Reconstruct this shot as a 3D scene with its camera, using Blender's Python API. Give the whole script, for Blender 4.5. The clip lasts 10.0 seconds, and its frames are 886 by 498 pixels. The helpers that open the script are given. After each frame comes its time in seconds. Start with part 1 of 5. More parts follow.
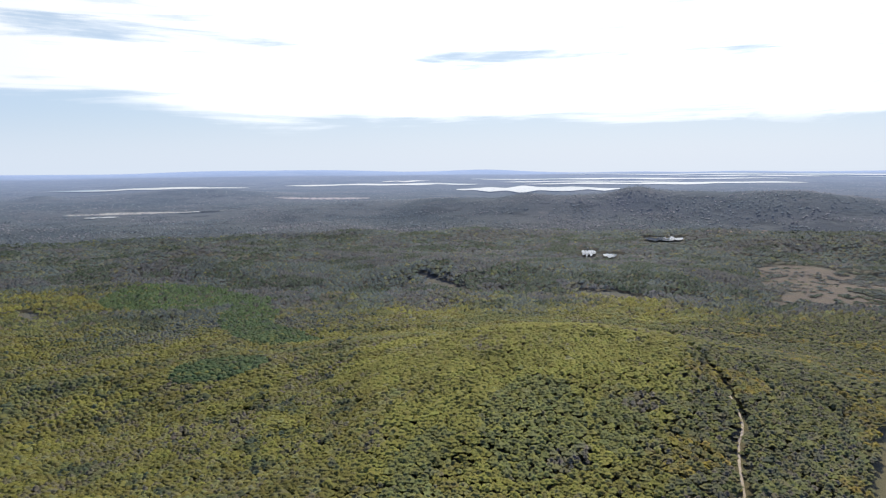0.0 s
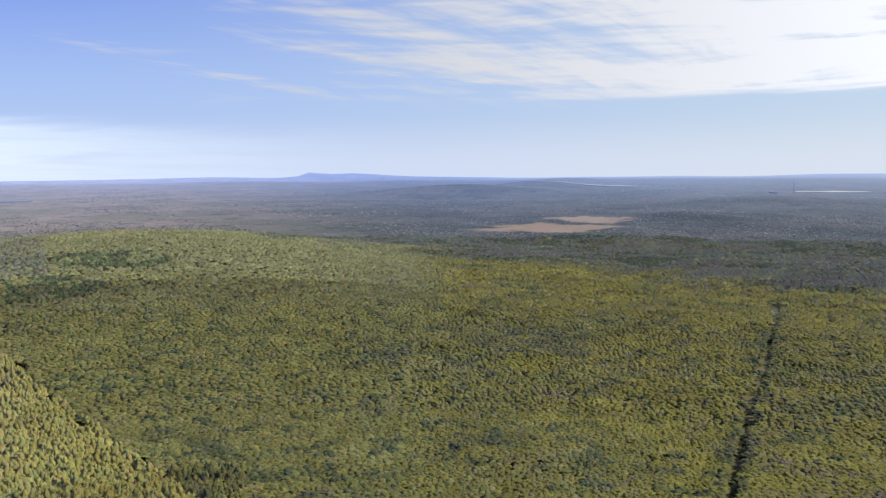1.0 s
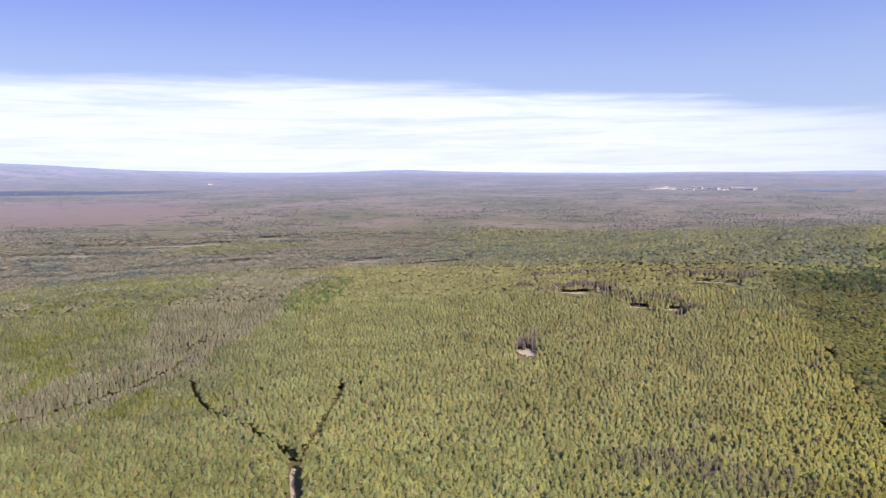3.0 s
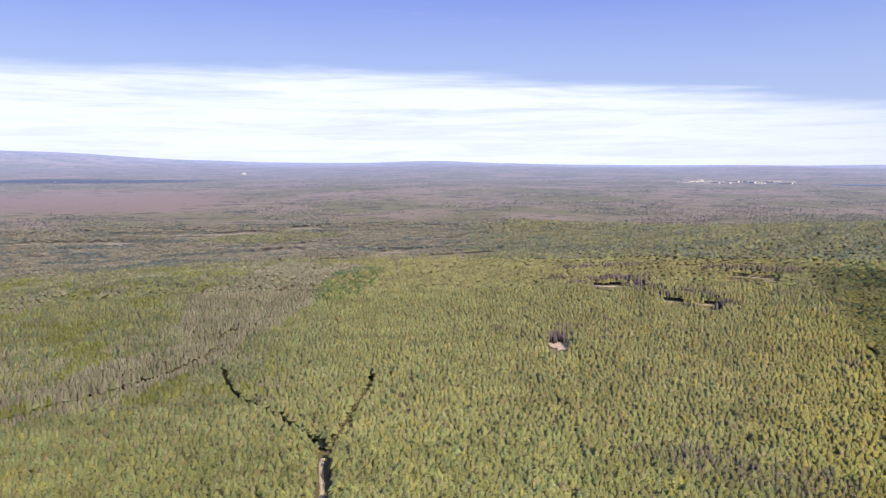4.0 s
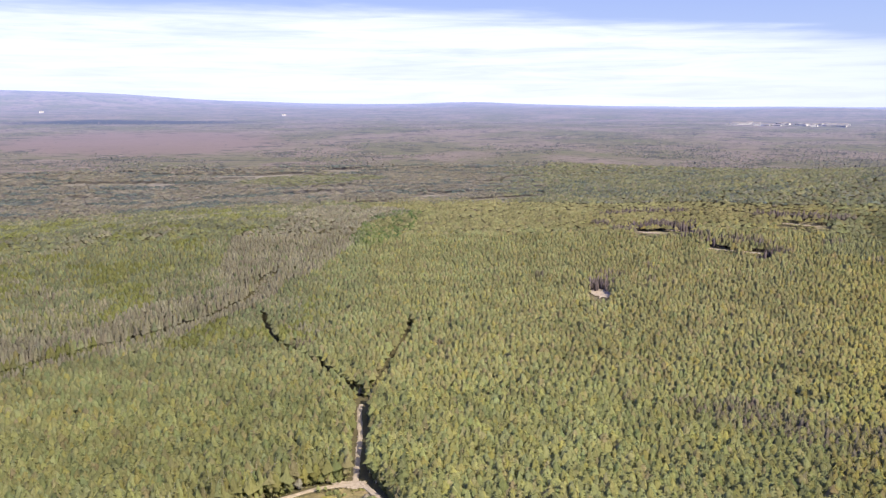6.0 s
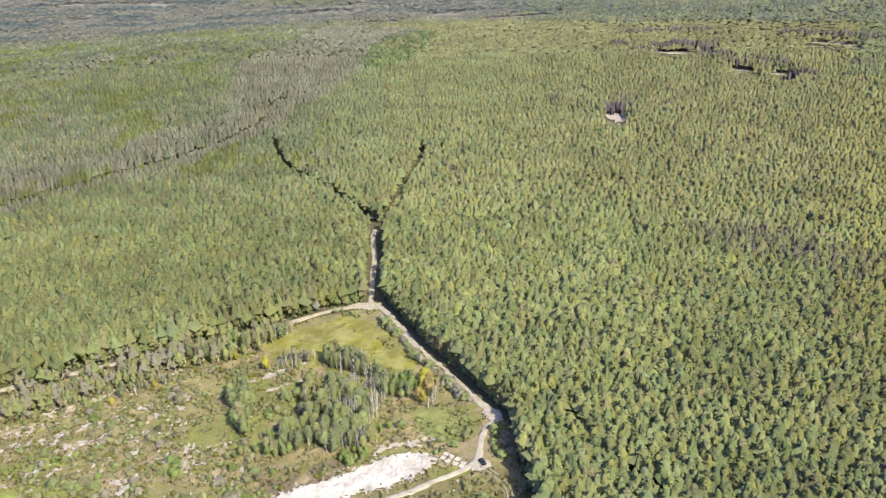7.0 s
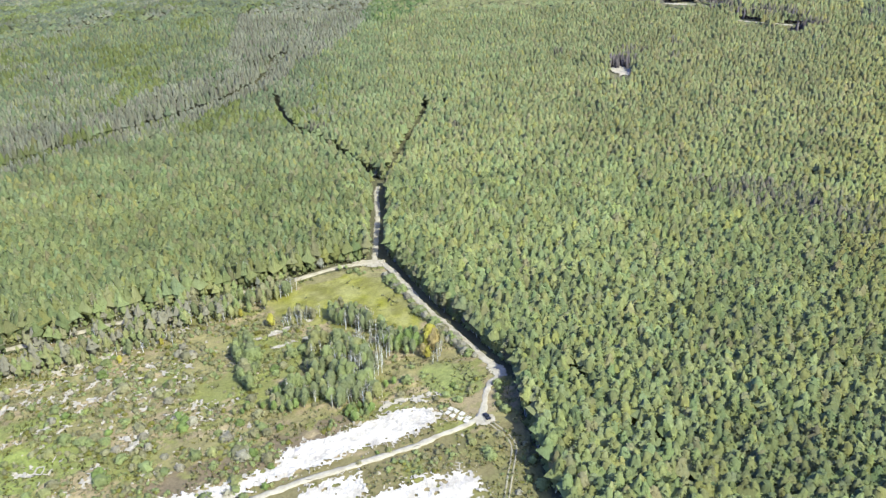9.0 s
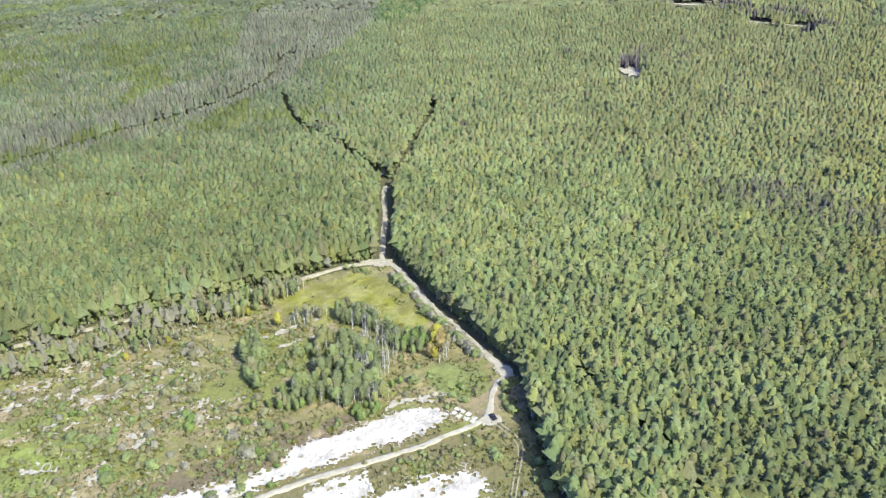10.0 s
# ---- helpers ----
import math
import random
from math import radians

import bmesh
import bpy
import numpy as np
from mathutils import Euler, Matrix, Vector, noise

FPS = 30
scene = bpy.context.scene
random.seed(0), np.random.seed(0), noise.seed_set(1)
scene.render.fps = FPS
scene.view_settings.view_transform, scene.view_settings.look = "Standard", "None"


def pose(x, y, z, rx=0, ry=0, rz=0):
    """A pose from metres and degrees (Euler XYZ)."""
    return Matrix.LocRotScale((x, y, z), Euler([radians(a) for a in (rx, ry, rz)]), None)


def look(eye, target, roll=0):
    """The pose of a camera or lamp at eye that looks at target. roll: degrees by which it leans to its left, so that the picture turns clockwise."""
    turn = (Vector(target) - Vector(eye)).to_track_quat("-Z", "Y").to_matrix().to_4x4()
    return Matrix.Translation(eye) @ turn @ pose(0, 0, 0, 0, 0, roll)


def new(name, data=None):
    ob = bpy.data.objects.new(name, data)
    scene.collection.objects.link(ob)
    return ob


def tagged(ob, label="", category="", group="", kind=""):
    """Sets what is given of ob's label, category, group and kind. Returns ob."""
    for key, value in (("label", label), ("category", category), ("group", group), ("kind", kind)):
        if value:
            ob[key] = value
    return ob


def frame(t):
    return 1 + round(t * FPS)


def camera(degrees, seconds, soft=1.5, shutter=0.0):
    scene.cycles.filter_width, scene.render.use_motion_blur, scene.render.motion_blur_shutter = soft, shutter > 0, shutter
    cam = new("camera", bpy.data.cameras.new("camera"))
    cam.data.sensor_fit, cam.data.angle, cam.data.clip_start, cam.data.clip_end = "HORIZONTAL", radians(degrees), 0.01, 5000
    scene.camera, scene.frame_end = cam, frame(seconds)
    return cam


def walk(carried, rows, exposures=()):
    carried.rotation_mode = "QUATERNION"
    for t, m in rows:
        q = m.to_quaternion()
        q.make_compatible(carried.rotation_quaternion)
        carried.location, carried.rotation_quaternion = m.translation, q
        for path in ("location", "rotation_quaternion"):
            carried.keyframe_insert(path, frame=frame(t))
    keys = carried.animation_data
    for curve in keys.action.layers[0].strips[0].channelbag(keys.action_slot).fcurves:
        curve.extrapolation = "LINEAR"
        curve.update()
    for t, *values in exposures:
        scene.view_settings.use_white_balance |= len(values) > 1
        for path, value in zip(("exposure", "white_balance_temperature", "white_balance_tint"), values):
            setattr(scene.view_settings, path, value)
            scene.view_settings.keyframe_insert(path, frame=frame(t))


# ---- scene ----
LENS = 59.5
EYE = 185.0  # height of the drone over the quarry ground
# seconds, x, y, height change, yaw, pitch, roll
PATH = [
    (0.0, -4.0, -28.0, 1.5, -121.51, -6.26, -0.49),
    (0.2, -3.8, -28.0, 1.5, -109.75, -6.23, -0.42),
    (0.5, -3.4, -27.8, 1.4, -94.67, -6.05, -0.43),
    (0.7, -3.0, -27.6, 1.4, -82.91, -6.00, -0.56),
    (0.9, -2.5, -27.3, 1.3, -68.77, -5.91, -0.46),
    (1.0, -2.2, -27.1, 1.3, -62.60, -5.87, -0.43),
    (1.2, -1.8, -26.8, 1.2, -50.51, -5.84, -0.45),
    (1.5, -1.4, -26.3, 1.1, -32.55, -5.82, -0.62),
    (1.8, -0.9, -25.6, 0.9, -17.57, -5.85, -0.85),
    (2.0, -0.4, -24.8, 0.6, -14.11, -5.90, -0.80),
    (2.5, -0.3, -22.7, 0.3, -8.70, -6.01, -0.64),
    (3.0, -0.9, -21.0, 0.1, -6.68, -6.17, -0.43),
    (4.5, -1.3, -12.1, -1.0, -3.32, -7.02, 0.11),
    (5.0, -1.3, -8.5, -0.9, -2.45, -7.38, 0.15),
    (5.2, -1.3, -7.2, -0.8, -2.22, -7.88, 0.12),
    (6.3, -0.6, -2.3, 0.0, -1.02, -14.76, -0.19),
    (6.5, 0.0, -1.9, 0.1, -0.66, -18.26, -0.41),
    (6.8, 0.1, -1.1, 0.1, -0.42, -22.25, -0.50),
    (7.0, 0.0, -0.6, 0.0, -0.34, -23.97, -0.54),
    (7.5, 0.0, -0.3, -0.1, -0.18, -25.91, -0.74),
    (8.0, 0.1, -0.2, -0.1, -0.14, -26.83, -0.98),
    (8.5, 0.1, -0.1, 0.0, -0.13, -27.08, -1.07),
    (9.0, 0.0, 0.0, 0.0, 0.00, -27.20, -1.09),
    (9.5, 0.0, 0.3, -0.2, 0.26, -27.22, -1.04),
    (10.0, 0.0, 0.7, -0.4, 0.61, -27.20, -1.00),
]
EXPOSURES = [(0.0, 0.37, 6600, 12), (0.5, 0.23, 6550, 13), (1.0, 0.33, 6700, 14), (1.5, 0.50, 7150, 20), (2.0, 0.45, 7050, 21), (2.5, 0.40, 7050, 20), (5.2, 0.37, 7000, 19), (6.3, 0.50, 6750, 21), (7.0, 0.67, 6350, 9), (7.5, 0.74, 6200, 8), (8.0, 0.79, 5720, 1), (10.0, 0.79, 5720, 1)]
cam = camera(LENS, 10.0, 1.3)
walk(cam, [(t, pose(x, y, EYE + z, 0, 0, yaw) @ pose(0, 0, 0, 90 + pitch) @ pose(0, 0, 0, 0, 0, roll))
           for t, x, y, z, yaw, pitch, roll in PATH], EXPOSURES)

# ---- sky and sun ----
SUN_AZ, SUN_EL, SUN_POWER = 138.0, 46.0, 3.7   # degrees clockwise from +y, above the horizon
SKY_POWER = 0.083


def nodes_of(owner):
    owner.use_nodes = True
    tree = owner.node_tree
    tree.nodes.clear()
    return tree


class Net:
    """Short writing for node trees."""

    def __init__(self, tree):
        self.tree = tree

    def node(self, kind, **values):
        n = self.tree.nodes.new(kind)
        for key, value in values.items():
            if key == "inputs":
                for slot, v in value.items():
                    self.feed(n.inputs[slot], v)
            elif key == "operation":
                n.operation = value
            elif key == "blend_type":
                n.blend_type = value
            elif key == "data_type":
                n.data_type = value
        return n

    def feed(self, socket, v):
        if isinstance(v, bpy.types.NodeSocket):
            self.tree.links.new(v, socket)
        else:
            socket.default_value = v

    def math(self, op, a, b=0.0, c=0.0):
        n = self.node("ShaderNodeMath", operation=op)
        for i, v in enumerate((a, b, c)):
            self.feed(n.inputs[i], v)
        return n.outputs[0]

    def smooth(self, v, lo, hi, a=0.0, b=1.0):
        n = self.tree.nodes.new("ShaderNodeMapRange")
        n.interpolation_type = "SMOOTHSTEP"
        for i, q in enumerate((v, lo, hi, a, b)):
            self.feed(n.inputs[i], q)
        return n.outputs[0]

    def mix(self, f, a, b, blend="MIX"):
        n = self.tree.nodes.new("ShaderNodeMix")
        n.data_type, n.blend_type = "RGBA", blend
        self.feed(n.inputs[0], f)
        self.feed(n.inputs[6], a)
        self.feed(n.inputs[7], b)
        return n.outputs[2]

    def noise(self, vector, scale, detail=3.0, rough=0.55, warp=0.0):
        n = self.tree.nodes.new("ShaderNodeTexNoise")
        if vector is not None:
            self.feed(n.inputs["Vector"], vector)
        self.feed(n.inputs["Scale"], scale)
        self.feed(n.inputs["Detail"], detail)
        self.feed(n.inputs["Roughness"], rough)
        self.feed(n.inputs["Distortion"], warp)
        return n.outputs["Fac"]

    def vec(self, x, y, z):
        n = self.tree.nodes.new("ShaderNodeCombineXYZ")
        for i, v in enumerate((x, y, z)):
            self.feed(n.inputs[i], v)
        return n.outputs[0]

    def xyz(self, v):
        n = self.tree.nodes.new("ShaderNodeSeparateXYZ")
        self.feed(n.inputs[0], v)
        return n.outputs


def build_world():
    world = bpy.data.worlds.new("sky")
    scene.world = world
    net = Net(nodes_of(world))
    sky = net.tree.nodes.new("ShaderNodeTexSky")
    sky.sky_type, sky.sun_disc = "NISHITA", False
    sky.sun_elevation, sky.sun_rotation = radians(SUN_EL), radians(SUN_AZ)
    sky.altitude, sky.air_density, sky.dust_density, sky.ozone_density = 300.0, 1.0, 1.2, 2.0
    gen = net.tree.nodes.new("ShaderNodeTexCoord").outputs["Generated"]
    x, y, z = net.xyz(gen)
    el = net.math("MULTIPLY", net.math("ARCSINE", z), 57.2958)
    az = net.math("MULTIPLY", net.math("ARCTAN2", net.math("MULTIPLY", x, -1.0), y), 57.2958)  # left positive
    # high cloud sheet: streaks on a flat layer
    zz = net.math("ADD", net.math("MAXIMUM", z, 0.0), 0.06)
    u, v = net.math("DIVIDE", x, zz), net.math("DIVIDE", y, zz)
    along = net.math("SUBTRACT", net.math("MULTIPLY", u, 0.98), net.math("MULTIPLY", v, 0.17))
    across = net.math("ADD", net.math("MULTIPLY", u, 0.17), net.math("MULTIPLY", v, 0.98))
    streak = net.noise(net.vec(net.math("MULTIPLY", along, 0.16), net.math("MULTIPLY", across, 0.75), 3.1), 1.5, 8.0, 0.62, 0.5)
    flat = net.noise(net.vec(net.math("MULTIPLY", az, 0.055), net.math("MULTIPLY", el, 0.75), 1.7), 1.0, 6.0, 0.6, 0.35)
    layered = net.smooth(az, -72.0, -104.0, 0.4, 0.85)
    both = net.math("ADD", net.math("MULTIPLY", streak, net.math("SUBTRACT", 1.0, layered)), net.math("MULTIPLY", flat, layered))
    towards_sun = net.smooth(az, -30.0, -98.0)           # the sheet thickens towards the sun
    past_sun = net.smooth(az, -112.0, -150.0)
    need = net.math("ADD", net.math("SUBTRACT", 0.528, net.math("MULTIPLY", towards_sun, 0.170)), net.math("SUBTRACT", net.math("MULTIPLY", past_sun, 0.09), net.smooth(az, -98.0, -116.0, 0.0, 0.08)))
    need = net.math("ADD", need, net.smooth(az, -45.0, -25.0, 0.0, 0.12))
    sheet = net.smooth(both, need, net.math("ADD", need, 0.14))
    base = net.math("ADD", net.smooth(az, -97.0, -109.0, 4.2, 2.6), net.math("ADD", net.math("MULTIPLY", net.math("SUBTRACT", flat, 0.5), 4.5), net.math("MULTIPLY", net.math("SUBTRACT", streak, 0.5), 3.0)))
    sheet = net.math("MULTIPLY", sheet, net.smooth(net.math("ADD", el, net.math("MULTIPLY", net.math("SUBTRACT", streak, 0.5), 2.2)), base, net.math("ADD", base, 1.2)))
    # low bank of cloud on the far side
    lip = net.math("ADD", net.smooth(az, -48.0, 2.0, 2.7, 5.6), net.math("MULTIPLY", net.math("SUBTRACT", flat, 0.5), 3.0))
    bank = net.smooth(el, net.math("ADD", lip, 0.9), net.math("SUBTRACT", lip, 0.8))
    wisp = net.noise(net.vec(net.math("MULTIPLY", az, 0.09), net.math("MULTIPLY", el, 1.3), 7.7), 1.0, 7.0, 0.62, 0.5)
    bank = net.math("MULTIPLY", bank, net.smooth(wisp, 0.26, 0.60, 0.5, 1.0))
    bank = net.math("MULTIPLY", bank, net.smooth(az, -62.0, -14.0, 0.0, 0.97))
    haze = net.math("MULTIPLY", net.smooth(el, 4.5, -0.5), 0.55)
    color = net.mix(0.7, sky.outputs[0], net.mix(net.smooth(el, 3.0, 16.0), net.mix(towards_sun, (4.0, 5.9, 10.4, 1), (4.9, 6.6, 8.9, 1)), net.mix(towards_sun, net.mix(net.smooth(az, -18.0, -48.0), (1.35, 2.45, 9.8, 1), (1.55, 3.1, 9.2, 1)), (5.8, 6.9, 7.8, 1))))
    color = net.mix(haze, color, net.mix(towards_sun, (7.3, 8.4, 10.2, 1), (7.7, 8.6, 9.6, 1)))
    color = net.mix(bank, color, (8.4, 10.0, 11.4, 1))
    glow = net.smooth(az, -52.0, -132.0, 6.6, 13.0)
    color = net.mix(net.math("MULTIPLY", sheet, 0.93), color, net.vec(net.math("MULTIPLY", glow, 0.94), glow, net.math("MULTIPLY", glow, 1.06)))
    bg = net.node("ShaderNodeBackground", inputs={"Color": color, "Strength": SKY_POWER})
    out = net.tree.nodes.new("ShaderNodeOutputWorld")
    net.tree.links.new(bg.outputs[0], out.inputs[0])


build_world()
sun = new("sun", bpy.data.lights.new("sun", "SUN"))
sun.data.energy, sun.data.angle, sun.data.color = SUN_POWER, radians(0.6), (1.0, 0.95, 0.86)
a, e = radians(SUN_AZ), radians(SUN_EL)
sun.matrix_world = look((Vector((math.sin(a) * math.cos(e), math.cos(a) * math.cos(e), math.sin(e))) * 900), (0, 0, 0))

# ---- the lie of the land ----
rng = np.random.default_rng(7)
TABLE = rng.random((256, 256))


def value_noise(x, y, size, seed=0):
    """Smooth noise from 0 to 1, with lumps of that many metres."""
    u, v = np.asarray(x, float) / size + seed * 17.3, np.asarray(y, float) / size - seed * 9.1
    i, j = np.floor(u).astype(int), np.floor(v).astype(int)
    f, g = u - i, v - j
    f, g = f * f * (3 - 2 * f), g * g * (3 - 2 * g)
    q = lambda m, n: TABLE[m % 256, n % 256]
    return (q(i, j) * (1 - f) + q(i + 1, j) * f) * (1 - g) + (q(i, j + 1) * (1 - f) + q(i + 1, j + 1) * f) * g


def polar(az, d):
    """The place at an azimuth (degrees, left of +y positive) and distance."""
    return -math.sin(radians(az)) * d, math.cos(radians(az)) * d


# azimuth, distance, height, half width across the line of sight, half depth
HILLS = [
    (-42, 1350, 76, 480, 380), (-22, 1250, 24, 300, 300), (-134, 560, 60, 210, 175), (-112, 700, 8, 200, 150),
    (-134, 2450, 50, 640, 180), (-128.2, 2450, 14, 70, 120), (-136.1, 2450, 25, 75, 120), (-147, 2430, 42, 330, 180), (-121.5, 2450, 18, 130, 130),
    (-150, 1900, 20, 300, 160), (-81.5, 2450, 18, 150, 120), (-87, 2900, 22, 260, 140), (-104.5, 3000, 28, 300, 140), (-94.7, 3000, 20, 36, 60), (-64, 3300, 40, 330, 130), (-70, 3600, 28, 220, 120),
    (-126, 1300, 22, 350, 140), (-104, 1500, 20, 300, 150), (19, 1040, 15, 260, 150), (-8, 1500, 10, 320, 160),
    (24, 4650, 80, 950, 260), (42, 4600, 96, 1000, 300), (-3, 4700, 26, 900, 200), (-60, 4750, 14, 420, 130),
    (-53.3, 4800, 22, 60, 70), (-55.5, 4800, 32, 300, 110), (-46, 4780, 22, 420, 110), (-36, 4760, 10, 600, 140), (-92, 4760, 16, 700, 120),
    (-110, 4760, 30, 800, 120), (-125, 4840, 34, 260, 70), (-72, 4300, 18, 260, 90), (-28, 4300, 14, 300, 120),
]


def height(x, y):
    """The ground's height. Far off it rises gently, so that the horizon stands where a wide plain would show it."""
    x, y = np.asarray(x, float), np.asarray(y, float)
    d = np.hypot(x, y)
    far = np.maximum(d - 1800.0, 0.0)
    z = EYE * (1.0 - d / (d + 0.00125 * far * far + 1e-6))
    z = z + (value_noise(x, y, 420, 1) - 0.5) * 12 * np.clip((d - 250) / 700, 0, 1)
    sunward = np.clip((-np.degrees(np.arctan2(-x, y)) - 50) / 20, 0, 1)
    z = z + (value_noise(x, y, 170, 78) + 0.5 * value_noise(x, y, 75, 79) - 0.75) * 15 * sunward * np.clip(np.hypot(x - 1190, y + 1230) / 300 - 0.6, 0.1, 1) * np.clip((d - 750) / 500, 0, 1) * np.clip((2900 - d) / 500, 0, 1)
    for az, r, h, w, t in HILLS:
        cx, cy = polar(az, r)
        ux, uy = cx / r, cy / r
        along, across = (x - cx) * ux + (y - cy) * uy, -(x - cx) * uy + (y - cy) * ux
        z = z + h * np.exp(-(along / t) ** 2 - (across / w) ** 2)
    return z


def z_at(x, y):
    return float(height(x, y))


def near_line(x, y, line):
    """The distance from many places to a line of points."""
    best = np.full(np.shape(x), 1e9)
    for (ax, ay), (bx, by) in zip(line, line[1:]):
        dx, dy = bx - ax, by - ay
        s = np.clip(((x - ax) * dx + (y - ay) * dy) / (dx * dx + dy * dy), 0, 1)
        best = np.minimum(best, np.hypot(x - ax - s * dx, y - ay - s * dy))
    return best


def inside(x, y, ring):
    hit = np.zeros(np.shape(x), bool)
    for (ax, ay), (bx, by) in zip(ring, ring[1:] + ring[:1]):
        if ay != by:
            hit ^= ((ay > y) != (by > y)) & (x < (bx - ax) * (y - ay) / (by - ay) + ax)
    return hit


def oval(x, y, cx, cy, a, b, turn=0.0):
    c, s = math.cos(radians(turn)), math.sin(radians(turn))
    u, v = (x - cx) * c + (y - cy) * s, -(x - cx) * s + (y - cy) * c
    return (u / a) ** 2 + (v / b) ** 2


# roads, rides and open ground
ROAD_UP = [(-32, 348), (-33, 375), (-34, 405), (-37, 432), (-37, 447)]
RIDE_LEFT = [(-37, 447), (-52, 471), (-69, 499), (-88, 523), (-108, 549), (-122, 578), (-136, 629)]
RIDE_RIGHT = [(-37, 447), (-30, 475), (-22, 525), (-15, 571), (-10, 608)]
ROAD_LEFT = [(-32, 348), (-41, 345), (-51, 343), (-63, 336), (-74, 329), (-85, 322), (-106, 314), (-116, 306), (-145, 294), (-190, 272)]
ROAD_DOWN = [(-32, 348), (-24, 334), (-9, 302), (4, 281), (17, 260), (23, 251)]
TRACK = [(23, 251), (20, 249), (17, 244), (15, 238), (14, 230), (13, 224), (6, 219), (-2, 215), (-11, 209), (-21, 205), (-34, 199), (-47, 194), (-60, 187), (-92, 170)]
SIDE_TRACK = [(14, 223), (18, 219), (22, 214), (24, 209), (23, 204), (21, 195), (18, 180)]
CUT = [(1120, 47), (807, 34), (599, 30), (420, 21), (250, 14)]
GAP = [(49, 242), (59, 217), (70, 208), (74, 191), (78, 179)]
STAND_EDGE = [(430, 625), (397, 559), (356, 465), (328, 373), (316, 323), (319, 270), (326, 240)]
HILL_ROAD = [(547, -645), (384, -464), (347, -444), (316, -429), (299, -419), (288, -411), (275, -400), (267, -390), (262, -380), (249, -364), (231, -345), (216, -329)]
OLD_LINE = [(1245, -317), (1121, -336), (1037, -343), (740, -329), (590, -309)]
GREY_ROWS = [[(222, 998), (242, 987)], [(240, 952), (258, 944)], [(292, 966), (325, 930)], [(251, 1048), (299, 1033), (347, 1011)], [(312, 905), (330, 880)], [(417, 958), (508, 899)], [(362, 800), (386, 793)], [(345, 862), (372, 842)]]
BARE_SOIL = [(281, 942, 26, 7), (315, 938, 20, 5), (332, 845, 22, 5), (362, 823, 24, 5), (455, 912, 40, 4)]
HEATH = [(745, -1050), (870, -1240), (690, -1290), (480, -1010), (590, -890)]
STREAM = [(-420, 330), (-291, 479), (-260, 522), (-209, 578), (-178, 631), (-157, 691), (-157, 775), (-166, 942), (-120, 1180)]
QUARRY = [(-32, 347), (-63, 334), (-106, 311), (-145, 291), (-190, 268), (-260, 215), (-260, 120), (60, 120), (40, 160), (35, 184), (29, 218), (28, 248), (18, 257), (-9, 301)]

PONDS = [(-132.53, -133.57, 1580, 1697), (-134.07, -135.07, 1560, 1637), (-136.77, -139.46, 1865, 1942)]  # azimuths and distances


def open_ground(x, y):
    """True where no closed wood stands."""
    far = np.hypot(x, y)
    shut = inside(x, y, QUARRY)
    shut |= near_line(x + 2.0, y, ROAD_UP) < 5.6
    shut |= near_line(x, y, RIDE_LEFT) < 3.6
    shut |= near_line(x, y, RIDE_RIGHT) < 3.1
    shut |= near_line(x, y, ROAD_LEFT) < 2.8
    shut |= near_line(x, y, ROAD_DOWN) < 5.0
    shut |= (near_line(x, y, CUT) < 3.6) & (value_noise(x, y, 9, 4) > 0.5)
    shut |= (near_line(x, y, STAND_EDGE) < 2.6) & (value_noise(x, y, 13, 19) > 0.5)
    shut |= (near_line(x, y, GAP) < 2.6) & (value_noise(x, y, 10, 39) > 0.35)
    shut |= near_line(x, y, HILL_ROAD) < 2.1
    shut |= (near_line(x, y, OLD_LINE) < 1.7) & (value_noise(x, y, 12, 41) > 0.3)
    for cx, cy, a, b in BARE_SOIL:
        shut |= oval(x, y, cx, cy, a, b, -38) < 0.4 + 0.7 * value_noise(x, y, 9, 16)
    az = np.degrees(np.arctan2(-x, y))
    thin = value_noise(x * 0.4, y, 90, 42) * 0.45 + value_noise(x * 0.3, y, 32, 43) * 0.55
    shut |= (az > -9) & (far > 1270) & (thin < 0.37)
    shut |= (az < -85) & (far > 1050) & (thin < 0.17)
    wx, wy = 130 * (value_noise(x, y, 70, 84) - 0.5), 130 * (value_noise(x, y, 70, 85) - 0.5)
    shut |= inside(x + wx, y + wy, HEATH) & (value_noise(x, y, 11, 86) > 0.36)
    shut |= oval(x, y, 161, 684, 11, 40, -13) < 0.6 + 0.8 * value_noise(x, y, 8, 36)
    shut |= oval(x, y, 150, 1640, 150, 14, 69) < 1
    for a0, a1, d0, d1 in PONDS:
        shut |= (az < a0 + 0.10) & (az > a1 - 0.10) & (far > d0 - 3) & (far < d1 + 2)
    return shut


def pale_band(x, y):
    """True in the strip of young growth before the far stand of round trees, and the stand's near edge."""
    az, d = np.degrees(np.arctan2(-x, y)), np.hypot(x, y)
    start = np.interp(-az, [3, 7, 14, 25, 33], [1250, 1236, 1140, 1086, 1090])
    return (az < -2) & (az > -27) & (d < start) & (d > start - np.interp(-az, [3, 14, 26], [130, 75, 45])), start


def older_stand(x, y):
    """True in the older stand of round crowns beyond the stand's edge."""
    return (x * 0.76 - y * 0.28 > 146) & (np.degrees(np.arctan2(-x, y)) < -30)


